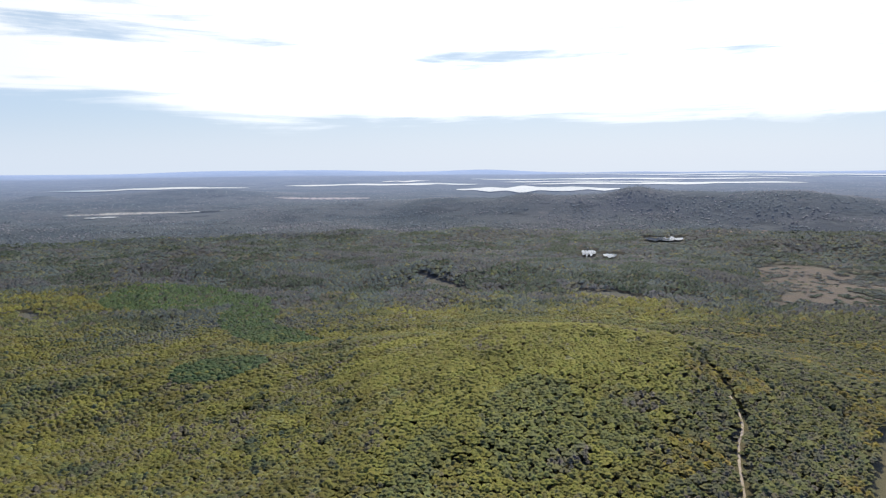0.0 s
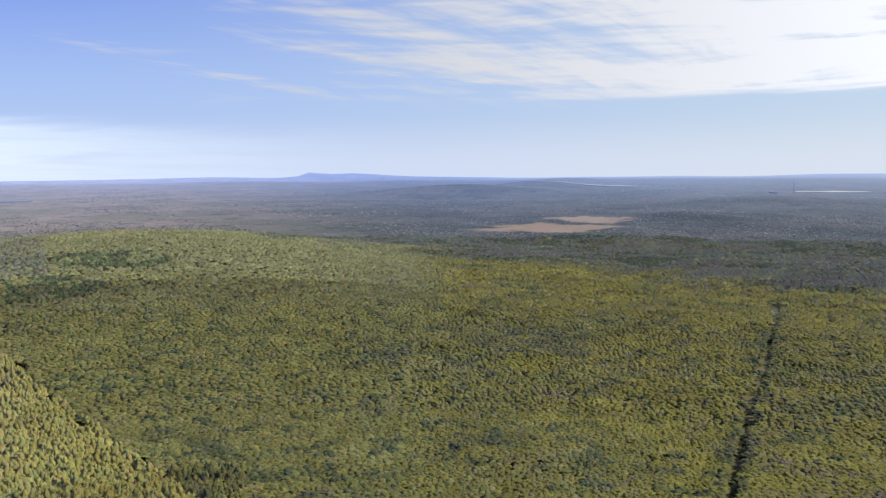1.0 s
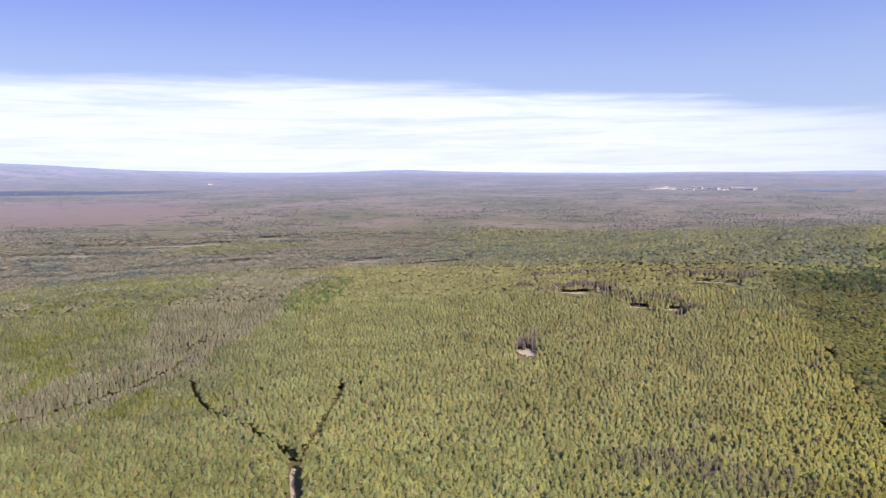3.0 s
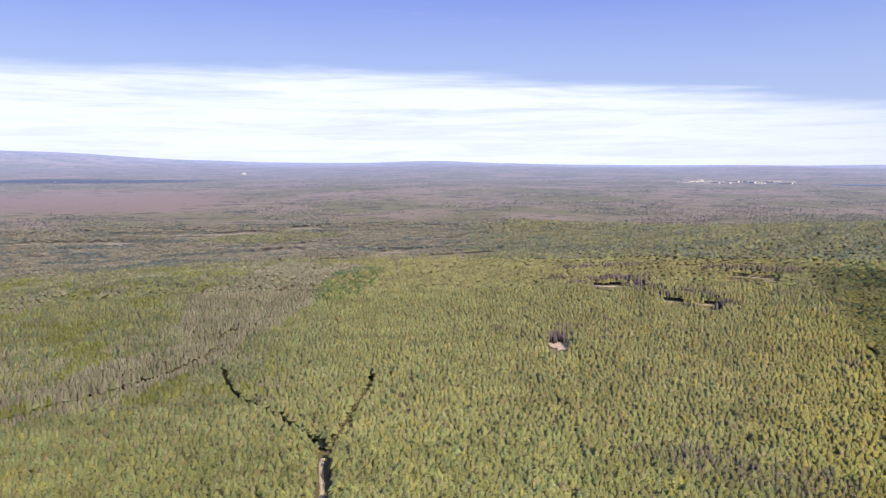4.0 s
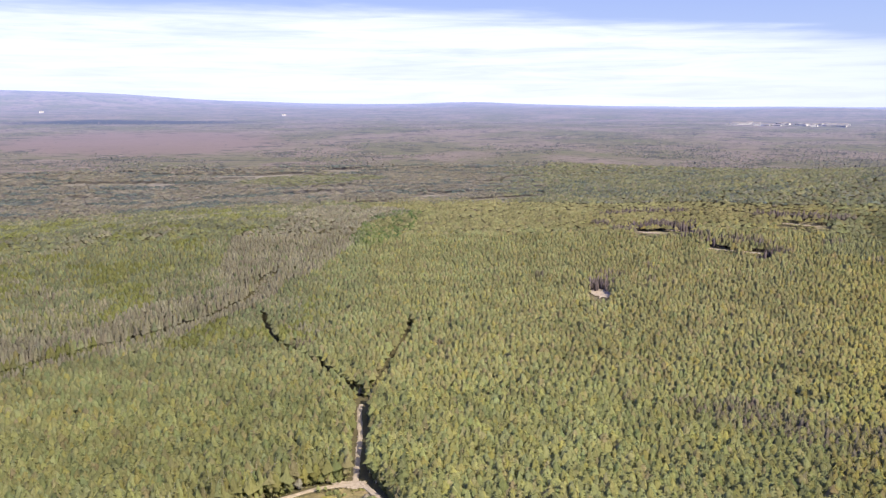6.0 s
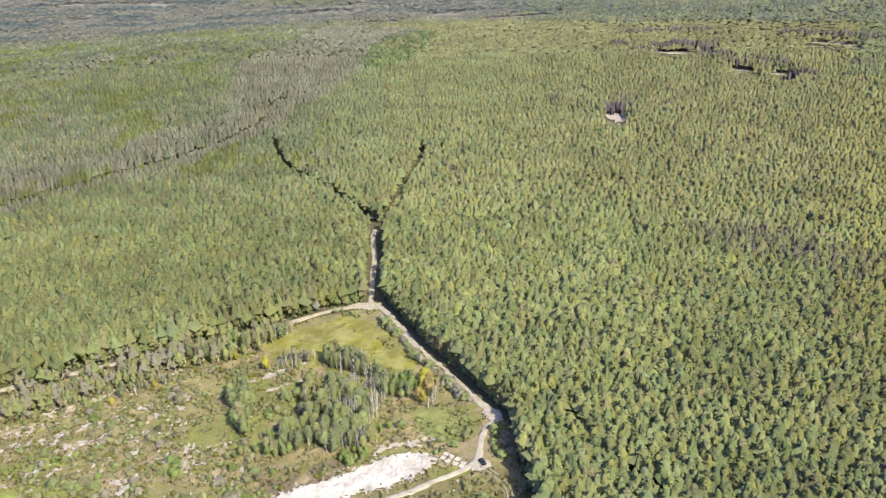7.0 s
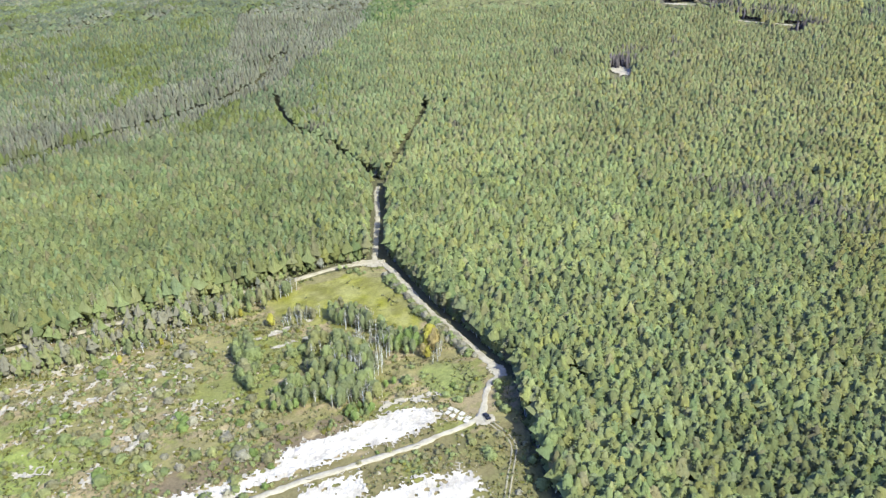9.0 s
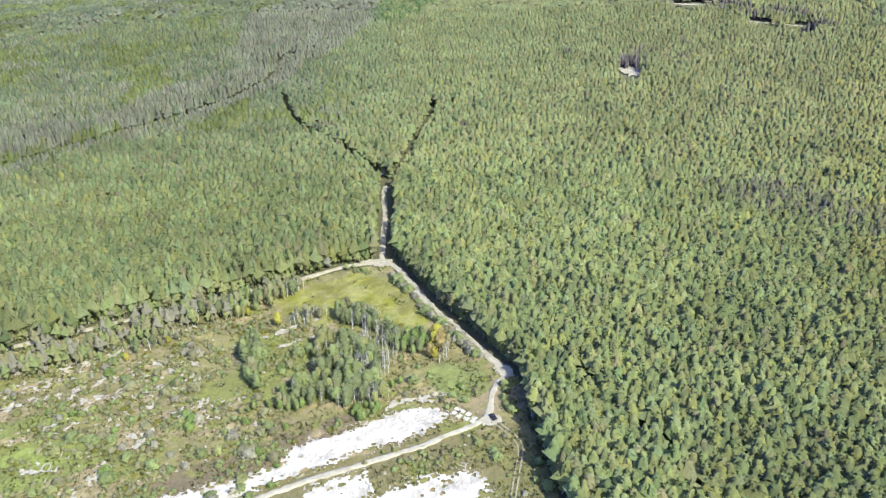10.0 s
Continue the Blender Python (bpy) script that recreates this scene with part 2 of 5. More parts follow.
def low_growth(x, y):
    """True where growth is low, before the ponds and clearings so the camera sees them."""
    az, d = np.degrees(np.arctan2(-x, y)), np.hypot(x, y)
    low = (near_line(x, y, HILL_ROAD) < 3) | (near_line(x, y, CUT) < 4)
    for a0, a1, d0, d1 in PONDS:
        low |= (az < a0 + 0.25) & (az > a1 - 0.25) & (d > d0 - 90) & (d < d1 + 4)
    low |= inside(x, y, HEATH) | ((near_line(x, y, STREAM) < 5 + 7 * value_noise(x, y, 22, 38)) & (y < 790))
    for cx, cy, a, b in BARE_SOIL:
        low |= oval(x, y, cx - 0.28 * 30, cy - 0.95 * 30, a * 0.9, 32, -17) < 0.4 + 0.8 * value_noise(x, y, 12, 26)
    return low


# wood kinds: yellow birch, green birch, olive, bare grey, dark conifer, gold, mixed wood blued for haze, muted pale
# mixed wood, dark green birch, olive-gold birch, yellow birch brightened for sunlight, green birch greyed for haze,
# grey-mauve leafless wood, young dark spruce, brown-grey leafless birch, grey wood dimmed for haze
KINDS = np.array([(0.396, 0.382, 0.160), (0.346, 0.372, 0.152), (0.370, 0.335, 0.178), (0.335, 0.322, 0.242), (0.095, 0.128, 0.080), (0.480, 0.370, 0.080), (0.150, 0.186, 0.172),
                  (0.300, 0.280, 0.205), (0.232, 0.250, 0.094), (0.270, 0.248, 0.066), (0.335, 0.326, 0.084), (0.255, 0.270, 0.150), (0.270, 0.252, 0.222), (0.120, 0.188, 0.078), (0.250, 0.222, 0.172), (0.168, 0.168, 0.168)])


def wood_kind(x, y, seed):
    """The kind of tree that grows at each place."""
    r = np.random.default_rng(seed)
    n = len(x)
    d, az = np.hypot(x, y), np.degrees(np.arctan2(-x, y))
    big, mid, small = value_noise(x, y, 260, 2), value_noise(x, y, 70, 3), value_noise(x, y, 24, 5)
    soft = r.random(n) - 0.5

    def some(share):
        return r.random(n) < share

    kind = np.where(r.random(n) + (small - 0.5) * 0.5 < 0.46 + (mid - 0.5) * 0.6, 1, 0)
    kind[some(0.05 + 0.15 * (big > 0.7))] = 2
    # the rounder, greener stand beyond the edge, and the sunlit hills
    green_side = (x * 0.76 - y * 0.28 > 146 + np.clip((y - 480) * 0.25, 0, 60) * soft) & (az < -31 + 9 * soft) & (az > -74 + 24 * (mid - 0.5)) & (d < 980 + 260 * soft)
    sunny = az < -63 + 4 * soft
    kind[sunny & some(0.80)] = 9
    patch = 0.65 * value_noise(x, y, 62, 7) + 0.35 * value_noise(x, y, 21, 61)
    kind[sunny & some(0.70 * (patch > 0.56))] = 10
    kind[sunny & some(0.75 * (patch < 0.40))] = 8
    kind[sunny & some(0.03 + 0.28 * (value_noise(x, y, 28, 62) > 0.72))] = 14
    kind[green_side & (kind == 0)] = 1
    kind[green_side & some(0.58)] = 8
    kind[green_side & some(0.10)] = 2
    kind[green_side & some(np.where(az > -50, 0.14, 0.28))] = 9
    kind[(green_side | (sunny & (az > -118))) & (value_noise(x, y, 17, 65) > 0.70) & some(0.20)] = 14
    kind[(green_side | (sunny & (az > -118))) & (value_noise(x, y, 13, 66) > 0.72) & some(0.45)] = 4
    kind[green_side & some(0.02 + 0.14 * ((small > 0.62) & (mid > 0.45)))] = 4
    kind[(oval(x, y, 195, 385, 62, 26, -35) < 0.5 + mid) & some(0.5)] = 14
    # the stream's bare valley
    grey = (near_line(x + 14, y - 20, STREAM) < 16 + 44 * mid) | (near_line(x, y, STREAM) < 22) | (near_line(x, y, [(-150, 760), (-125, 900), (-110, 1040), (-60, 1180)]) < 14 + 36 * mid)
    kind[grey & some(0.92)] = 3
    kind[grey & some(0.14)] = 14
    kind[(near_line(x, y, STREAM) < 12) & (y < 545 + 30 * mid) & some(0.75)] = 8
    kind[(oval(x, y, -50, 1040, 34, 120, -10) < 0.6 + mid) & some(0.45)] = 13
    # the green hill beyond the stream and the pale plain behind it
    beyond = (az > 8 + 3 * soft) & (d > 560) & (d < 1270 + 60 * soft) & ~grey
    kind[beyond & (d > 760) & some(0.4)] = 11
    kind[beyond & (value_noise(x, y, 46, 63) > 0.64) & some(0.7)] = 8
    kind[beyond & (value_noise(x, y, 40, 64) > 0.68) & some(0.6)] = 3
    plain = (az > -10 + 4 * soft) & (d > 1280 + 120 * soft)
    kind[plain] = 7
    kind[plain & some(0.40)] = 12
    kind[plain & some(0.08 + 0.7 * (value_noise(x * 0.35, y, 30, 44) > 0.64))] = 6
    kind[plain & (oval(x, y, -255, 1700, 180, 130, 8) < 0.4 + mid) & some(0.75)] = 11
    # the far stand of round trees behind its strip of young growth
    strip, start = pale_band(x, y)
    stand = (az < -6 + 3 * soft) & (az > -36) & (d > start)
    kind[stand & some(0.85)] = 11
    kind[stand & some(0.30)] = 7
    kind[stand & some(0.16 + 0.25 * (mid > 0.6))] = 6
    kind[strip] = 0
    # far mixed woods, with distance haze put into their dim blue tints
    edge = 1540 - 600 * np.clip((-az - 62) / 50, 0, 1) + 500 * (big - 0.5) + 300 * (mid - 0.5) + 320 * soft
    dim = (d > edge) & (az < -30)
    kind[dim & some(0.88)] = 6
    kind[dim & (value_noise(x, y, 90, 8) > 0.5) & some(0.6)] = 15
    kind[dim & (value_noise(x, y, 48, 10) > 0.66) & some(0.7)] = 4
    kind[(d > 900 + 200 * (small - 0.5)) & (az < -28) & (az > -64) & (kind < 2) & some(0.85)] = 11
    # young spruce and dark conifers
    spruce = (oval(x, y, 1090, -275, 120, 95, 0) < 0.5 + mid) | (near_line(x, y, [(1010, -350), (900, -300), (740, -290)]) < 22 + 24 * mid) | (oval(x, y, 622, -195, 46, 38, 0) < 0.5 + mid)
    kind[spruce & some(0.85)] = 13
    dark = (oval(x, y, 603, 838, 62, 42, -40) < 0.4 + mid) | (oval(x, y, 748, 880, 74, 50, -40) < 0.4 + mid)
    kind[dark & some(0.25)] = 13
    kind[dark & (small > 0.36) & some(0.60)] = 4
    mixed = (oval(x, y, 745, 300, 62, 110, -10) < 0.4 + mid) | (oval(x, y, 615, 310, 36, 80, -15) < 0.4 + mid)
    kind[mixed & (small > 0.42) & some(0.42)] = 4
    kind[mixed & some(0.16)] = 14
    kind[(near_line(x, y, [(447, -19), (481, -99), (502, -147)]) < 9) & some(0.35)] = 14
    kind[(near_line(x, y, CUT) < 8) & some(0.4)] = 4
    for row in GREY_ROWS:
        kind[(near_line(x, y, row) < 6.5) & some(0.85)] = 14
    clump = (oval(x, y, 230, 756, 5, 9, 0) < 1) | (oval(x, y, 382, 578, 7, 9, 0) < 1) | (oval(x, y, 184, 738, 16, 7, -20) < 1) | ((value_noise(x, y, 34, 9) > 0.955) & (d > 500))
    kind[clump & some(0.75)] = 14
    kind[(oval(x, y, 390, -390, 190, 140, 45) < 0.7 + 0.6 * mid) & (small < 0.66) & some(0.72)] = 10
    kind[((near_line(x, y, [(408, -305), (389, -331), (363, -356), (330, -385)]) < 16 + 16 * mid) | (oval(x, y, 362, -240, 16, 40, 30) < 0.5 + mid)) & some(0.8)] = 10
    kind[((oval(x, y, 333, -296, 30, 52, 50) < 0.5 + mid) | (oval(x, y, 300, -330, 16, 30, 50) < 0.5 + mid) | (oval(x, y, 345, -228, 12, 24, 30) < 0.5 + mid)) & some(0.72)] = 8
    kind[((oval(x, y, 308, -355, 10, 14, 0) < 0.5 + mid) | (oval(x, y, 295, -288, 9, 14, 0) < 0.5 + mid) | (oval(x, y, 492, -622, 24, 60, 40) < 0.5 + mid)) & some(0.6)] = 14
    # darker kinds at the right end stand in for shade
    deep = (az < -141.5 + 2 * soft) & (d < 1000)
    kind[deep & some(0.65)] = 8
    kind[deep & some(0.30)] = 14
    kind[deep & some(0.12)] = 4
    kind[deep & (small > 0.74) & some(0.35)] = 5
    return kind

# ---- materials ----


def principled(net, color, rough=0.9, spec=0.2, bump=None, strength=0.4, distance=0.3, metal=0.0):
    p = net.tree.nodes.new("ShaderNodeBsdfPrincipled")
    net.feed(p.inputs["Base Color"], color)
    net.feed(p.inputs["Roughness"], rough)
    net.feed(p.inputs["Specular IOR Level"], spec)
    net.feed(p.inputs["Metallic"], metal)
    if bump is not None:
        b = net.node("ShaderNodeBump", inputs={"Height": bump, "Strength": strength, "Distance": distance})
        net.tree.links.new(b.outputs[0], p.inputs["Normal"])
    out = net.tree.nodes.new("ShaderNodeOutputMaterial")
    net.tree.links.new(p.outputs[0], out.inputs[0])
    return p


def material(name):
    m = bpy.data.materials.new(name)
    return m, Net(nodes_of(m))


def place_of(net):
    return net.tree.nodes.new("ShaderNodeNewGeometry").outputs["Position"]


def foliage_material(name, by_tree):
    """Leaves: each tree's given tint, varied from crown to crown and within a crown."""
    m, net = material(name)
    geo = net.tree.nodes.new("ShaderNodeNewGeometry")
    if by_tree:
        attr = net.tree.nodes.new("ShaderNodeAttribute")
        attr.attribute_name = "tint"
        tint, rand = attr.outputs["Color"], geo.outputs["Random Per Island"]
    else:
        info = net.tree.nodes.new("ShaderNodeObjectInfo")
        tint, rand = info.outputs["Color"], info.outputs["Random"]
    puff = net.tree.nodes.new("ShaderNodeAttribute")
    puff.attribute_name = "puff"
    turn = net.tree.nodes.new("ShaderNodeVectorTransform")
    turn.vector_type, turn.convert_from, turn.convert_to = "NORMAL", "OBJECT", "WORLD"
    net.tree.links.new(puff.outputs["Vector"], turn.inputs[0])
    upright = net.node("ShaderNodeMapping", inputs={"Vector": geo.outputs["Position"], "Scale": (1.0, 1.0, 0.40)})      # hanging sprays
    fine = net.noise(upright.outputs[0], 1.25, 4.0, 0.75)
    value = net.math("ADD", net.math("MULTIPLY", rand, 0.10), net.math("MULTIPLY", fine, 0.96))
    hsv = net.node("ShaderNodeHueSaturation", inputs={"Hue": net.math("ADD", 0.495, net.math("MULTIPLY", rand, 0.01)), "Saturation": 1.05, "Value": net.math("ADD", 0.47, value), "Color": tint})
    leaf = principled(net, hsv.outputs[0], 0.8, 0.15)
    thin = net.node("ShaderNodeBsdfTranslucent", inputs={"Color": hsv.outputs[0]})
    for shader in (leaf, thin):
        net.tree.links.new(turn.outputs[0], shader.inputs["Normal"])
    both = net.node("ShaderNodeMixShader", inputs={0: 0.42, 1: leaf.outputs[0], 2: thin.outputs[0]})
    out = [n for n in net.tree.nodes if n.bl_idname == "ShaderNodeOutputMaterial"][0]
    net.tree.links.new(both.outputs[0], out.inputs[0])
    return m


LEAVES = foliage_material("leaves", True)
TREE_LEAVES = foliage_material("tree_leaves", False)


def bark_material():
    m, net = material("birch_bark")
    p = place_of(net)
    x, y, z = net.xyz(p)
    band = net.noise(net.vec(x, y, net.math("MULTIPLY", z, 3.0)), 1.6, 3.0)
    col = net.mix(net.smooth(band, 0.55, 0.7), (0.66, 0.63, 0.57, 1), (0.14, 0.12, 0.10, 1))
    principled(net, col, 0.8)
    return m


def ground_material():
    """Leaf litter and moss under the woods, rank grass on the open ground."""
    m, net = material("ground")
    p = place_of(net)
    attr = net.tree.nodes.new("ShaderNodeAttribute")
    attr.attribute_name = "tint"
    coarse, fine = net.noise(p, 0.06, 5.0, 0.6), net.noise(p, 0.9, 4.0, 0.7)
    col = net.mix(net.smooth(coarse, 0.35, 0.65), attr.outputs["Color"], (0.16, 0.13, 0.07, 1))
    col = net.mix(0.4, attr.outputs["Color"], col)
    hsv = net.node("ShaderNodeHueSaturation", inputs={"Value": net.math("ADD", 0.45, fine), "Color": col})
    principled(net, hsv.outputs[0], 0.95, 0.1, fine, 0.6, 0.4)
    return m


def dirt_material():
    m, net = material("dirt_road")
    p = place_of(net)
    col = net.mix(net.smooth(net.noise(p, 0.35, 5.0, 0.65), 0.3, 0.7), (0.38, 0.315, 0.215, 1), (0.53, 0.45, 0.32, 1))
    col = net.mix(net.smooth(net.noise(p, 0.8, 3.0), 0.68, 0.80), col, (0.24, 0.23, 0.12, 1))
    principled(net, col, 0.95, 0.1, net.noise(p, 2.2, 4.0), 0.5, 0.2)
    return m


def chalk_material():
    m, net = material("chalk")
    p = place_of(net)
    x, y, z = net.xyz(p)
    lie = net.vec(net.math("ADD", net.math("MULTIPLY", x, 0.91), net.math("MULTIPLY", y, 0.41)), net.math("SUBTRACT", net.math("MULTIPLY", y, 0.91), net.math("MULTIPLY", x, 0.41)), z)
    u, v, w = net.xyz(lie)
    seam = net.noise(net.vec(u, net.math("MULTIPLY", v, 0.35), w), 0.5, 6.0, 0.72, 0.8)
    dust = net.noise(p, 0.16, 6.0, 0.65)
    col = net.mix(net.smooth(dust, 0.35, 0.62), (0.47, 0.395, 0.30, 1), (0.68, 0.585, 0.455, 1))
    col = net.mix(net.smooth(seam, 0.60, 0.67, 0.0, 0.7), col, (0.30, 0.275, 0.235, 1))
    col = net.mix(net.smooth(net.noise(p, 0.7, 6.0, 0.75, 1.0), 0.61, 0.67, 0.0, 0.9), col, (0.19, 0.175, 0.12, 1))
    principled(net, col, 0.9, 0.2, net.math("ADD", seam, net.noise(p, 1.3, 6.0, 0.75)), 0.5, 0.6)
    return m


def plain_material(name, color, rough=0.6, spec=0.4, metal=0.0, grain=3.0):
    m, net = material(name)
    n = net.noise(place_of(net), grain, 4.0, 0.6)
    dark = tuple(c * 0.8 for c in color) + (1,)
    principled(net, net.mix(n, dark, tuple(color) + (1,)), rough, spec, None, 0.3, 0.05, metal)
    return m


def water_material():
    m, net = material("water")
    p = place_of(net)
    principled(net, (0.02, 0.03, 0.04, 1), 0.05, 0.6, net.noise(p, 0.02, 3.0), 0.01, 0.2)
    return m


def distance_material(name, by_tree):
    """The backdrop beyond two kilometres: woods, heath and marsh, with haze painted in as emission towards the horizon.
    """
    m, net = material(name)
    p = place_of(net)
    x, y, z = net.xyz(p)
    d = net.math("SQRT", net.math("ADD", net.math("MULTIPLY", x, x), net.math("MULTIPLY", y, y)))
    az = net.math("MULTIPLY", net.math("ARCTAN2", net.math("MULTIPLY", x, -1.0), y), 57.2958)
    # the plain is drawn together with distance; its patches are sized as on the true plain
    past = net.math("MAXIMUM", net.math("SUBTRACT", d, 1800.0), 0.0)
    grow = net.math("ADD", 1.0, net.math("DIVIDE", net.math("MULTIPLY", net.math("MULTIPLY", past, past), 0.00125), d))
    lie = net.vec(net.math("MULTIPLY", x, grow), net.math("MULTIPLY", y, grow), 0.0)
    wide, middle, small = net.noise(lie, 0.0019, 5.0, 0.6, 0.4), net.noise(lie, 0.0075, 5.0, 0.65, 0.5), net.noise(lie, 0.026, 4.0, 0.7)
    if by_tree:
        attr = net.tree.nodes.new("ShaderNodeAttribute")
        attr.attribute_name = "tint"
        col = attr.outputs["Color"]
    else:
        plain = net.mix(net.smooth(wide, 0.40, 0.60), (0.150, 0.146, 0.092, 1), (0.215, 0.180, 0.145, 1))
        plain = net.mix(net.smooth(middle, 0.54, 0.62, 0.0, 0.7), plain, (0.066, 0.068, 0.060, 1))
        plain = net.mix(net.smooth(middle, 0.43, 0.36, 0.0, 0.6), plain, (0.135, 0.155, 0.075, 1))
        # towards the sun, backlight and haze are put into darker, bluer colours
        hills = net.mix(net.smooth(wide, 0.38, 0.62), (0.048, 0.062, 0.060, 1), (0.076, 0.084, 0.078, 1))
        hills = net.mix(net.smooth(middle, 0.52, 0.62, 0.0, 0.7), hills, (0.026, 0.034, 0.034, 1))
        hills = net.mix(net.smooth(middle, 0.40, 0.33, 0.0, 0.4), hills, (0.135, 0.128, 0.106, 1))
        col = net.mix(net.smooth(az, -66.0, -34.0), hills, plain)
        col = net.mix(net.smooth(small, 0.56, 0.64, 0.0, 0.6), col, (0.034, 0.038, 0.034, 1))
        col = net.mix(net.smooth(small, 0.38, 0.32, 0.0, 0.3), col, (0.25, 0.225, 0.17, 1))

        def field(a0, d0, wa, wd, tint, col, ragged=1.0):
            r2 = net.math("ADD", net.math("POWER", net.math("DIVIDE", net.math("SUBTRACT", az, a0), wa), 2.0), net.math("POWER", net.math("DIVIDE", net.math("SUBTRACT", d, d0), wd), 2.0))
            r2 = net.math("ADD", net.math("ADD", r2, net.math("MULTIPLY", net.math("SUBTRACT", middle, 0.5), 3.5 * ragged)), net.math("MULTIPLY", net.math("SUBTRACT", small, 0.5), 2.0 * ragged))
            return net.mix(net.smooth(r2, 1.2, 0.6, 0.0, 0.85), col, tint)

        col = field(-71.0, 2250.0, 5.5, 85.0, (0.235, 0.178, 0.118, 1), col)         # brown heath
        col = field(-74.0, 2420.0, 3.2, 60.0, (0.245, 0.190, 0.132, 1), col)
        col = field(19.5, 2640.0, 9.5, 330.0, (0.205, 0.158, 0.136, 1), col, 0.8)   # reddish heath
        col = field(20.0, 3350.0, 8.0, 110.0, (0.045, 0.055, 0.06, 1), col)         # dark far wood
        col = field(-100.0, 2580.0, 3.4, 24.0, (0.36, 0.34, 0.27, 1), col)          # pale marsh
        col = field(-113.5, 2900.0, 3.4, 40.0, (0.36, 0.31, 0.26, 1), col)
        col = field(-83.0, 2440.0, 5.5, 120.0, (0.030, 0.042, 0.042, 1), col)       # dark wooded hill
        col = field(-143.0, 2080.0, 2.4, 70.0, (0.22, 0.16, 0.115, 1), col)         # brown heath among the woods
        col = field(-149.5, 2100.0, 4.0, 120.0, (0.035, 0.045, 0.05, 1), col)
    p = principled(net, col, 0.95, 0.1, None if by_tree else net.noise(place_of(net), 0.055, 4.0, 0.7), 0.15, 18.0)
    # haze painted as emission, far the strongest in the last mountains
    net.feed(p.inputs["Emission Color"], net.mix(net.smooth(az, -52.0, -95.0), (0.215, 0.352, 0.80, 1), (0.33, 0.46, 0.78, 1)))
    net.feed(p.inputs["Emission Strength"], net.math("ADD", net.smooth(d, 1750.0, 4700.0, 0.0, HAZE_GLOW), net.smooth(d, 4250.0, 4850.0, 0.0, 0.30)))
    return m


HAZE_GLOW = 0.40
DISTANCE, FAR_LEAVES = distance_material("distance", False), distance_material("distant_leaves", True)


BARK, GROUND, DIRT, CHALK, WATER = bark_material(), ground_material(), dirt_material(), chalk_material(), water_material()
CONCRETE = plain_material("concrete", (0.60, 0.53, 0.41), 0.9, 0.2)
CAR_PAINT, CAR_GLASS, RUBBER = plain_material("dark_car_paint", (0.03, 0.03, 0.035), 0.3, 0.5), plain_material("car_glass", (0.02, 0.025, 0.03), 0.08, 0.6), plain_material("rubber", (0.02, 0.02, 0.02), 0.9)
CHROME = plain_material("chrome", (0.6, 0.6, 0.6), 0.25, 0.5, 1.0)
WALL_WHITE, ROOF_GREY, STEEL = plain_material("white_wall", (0.80, 0.79, 0.77), 0.8), plain_material("grey_roof", (0.30, 0.29, 0.29), 0.8), plain_material("galvanised_steel", (0.35, 0.36, 0.38), 0.5, 0.5, 0.6)
RUT = plain_material("trodden_grass", (0.37, 0.315, 0.20), 0.95, 0.1, 0.0, 1.0)
ROCK = plain_material("pale_rock", (0.48, 0.405, 0.295), 0.95, 0.1, 0.0, 1.2)

# ---- mesh helpers ----


def mesh_from(name, verts, faces, mat, tints=None, smooth=False, puffs=None):
    """A mesh from arrays; faces is an array of triangles or quads."""
    me = bpy.data.meshes.new(name)
    verts, faces = np.asarray(verts, np.float32), np.asarray(faces, np.int32)
    k = faces.shape[1]
    me.vertices.add(len(verts))
    me.vertices.foreach_set("co", verts.ravel())
    me.loops.add(faces.size)
    me.loops.foreach_set("vertex_index", faces.ravel())
    me.polygons.add(len(faces))
    me.polygons.foreach_set("loop_start", np.arange(0, faces.size, k, dtype=np.int32))
    me.polygons.foreach_set("use_smooth", np.full(len(faces), smooth))
    if tints is not None:
        col = me.color_attributes.new("tint", "FLOAT_COLOR", "POINT")
        col.data.foreach_set("color", np.c_[np.asarray(tints, np.float32), np.ones(len(verts), np.float32)].ravel())
    if puffs is not None:
        way = me.attributes.new("puff", "FLOAT_VECTOR", "POINT")
        way.data.foreach_set("vector", np.asarray(puffs, np.float32).ravel())
    me.materials.append(mat)
    me.update(calc_edges=True)
    return me


def part(name, bm, mat, parent=None, label=""):
    me = bpy.data.meshes.new(name)
    bm.to_mesh(me)
    bm.free()
    me.materials.append(mat)
    ob = new(name, me)
    ob.parent = parent
    return tagged(ob, label)


def ico(level):
    bm = bmesh.new()
    bmesh.ops.create_icosphere(bm, subdivisions=level, radius=1.0)
    v = np.array([p.co[:] for p in bm.verts])
    f = np.array([[q.index for q in g.verts] for g in bm.faces])
    bm.free()
    return v, f


ICO1, ICO2 = ico(1), ico(2)


def fullness(h):
    """How wide a birch crown is at each height from 0 to 1: full below the middle, slim and rounded at the top."""
    return np.where(h < 0.40, 0.60 + h, np.sqrt(np.maximum(1.0 - (np.maximum(h - 0.40, 0.0) / 0.61) ** 1.8, 0.0)))


def outward(v, radius):
    """The directions in which a crown of unit height faces at its points."""
    n = np.c_[v[:, 0] / radius, v[:, 1] / radius, (v[:, 2] - 0.45) / 0.50]
    n = n / np.maximum(np.linalg.norm(n, axis=1), 1e-6)[:, None] * 0.55 + (0, 0, 0.75)      # shading normals bent upward to brighten the crowns' sides
    return n / np.maximum(np.linalg.norm(n, axis=1), 1e-6)[:, None]


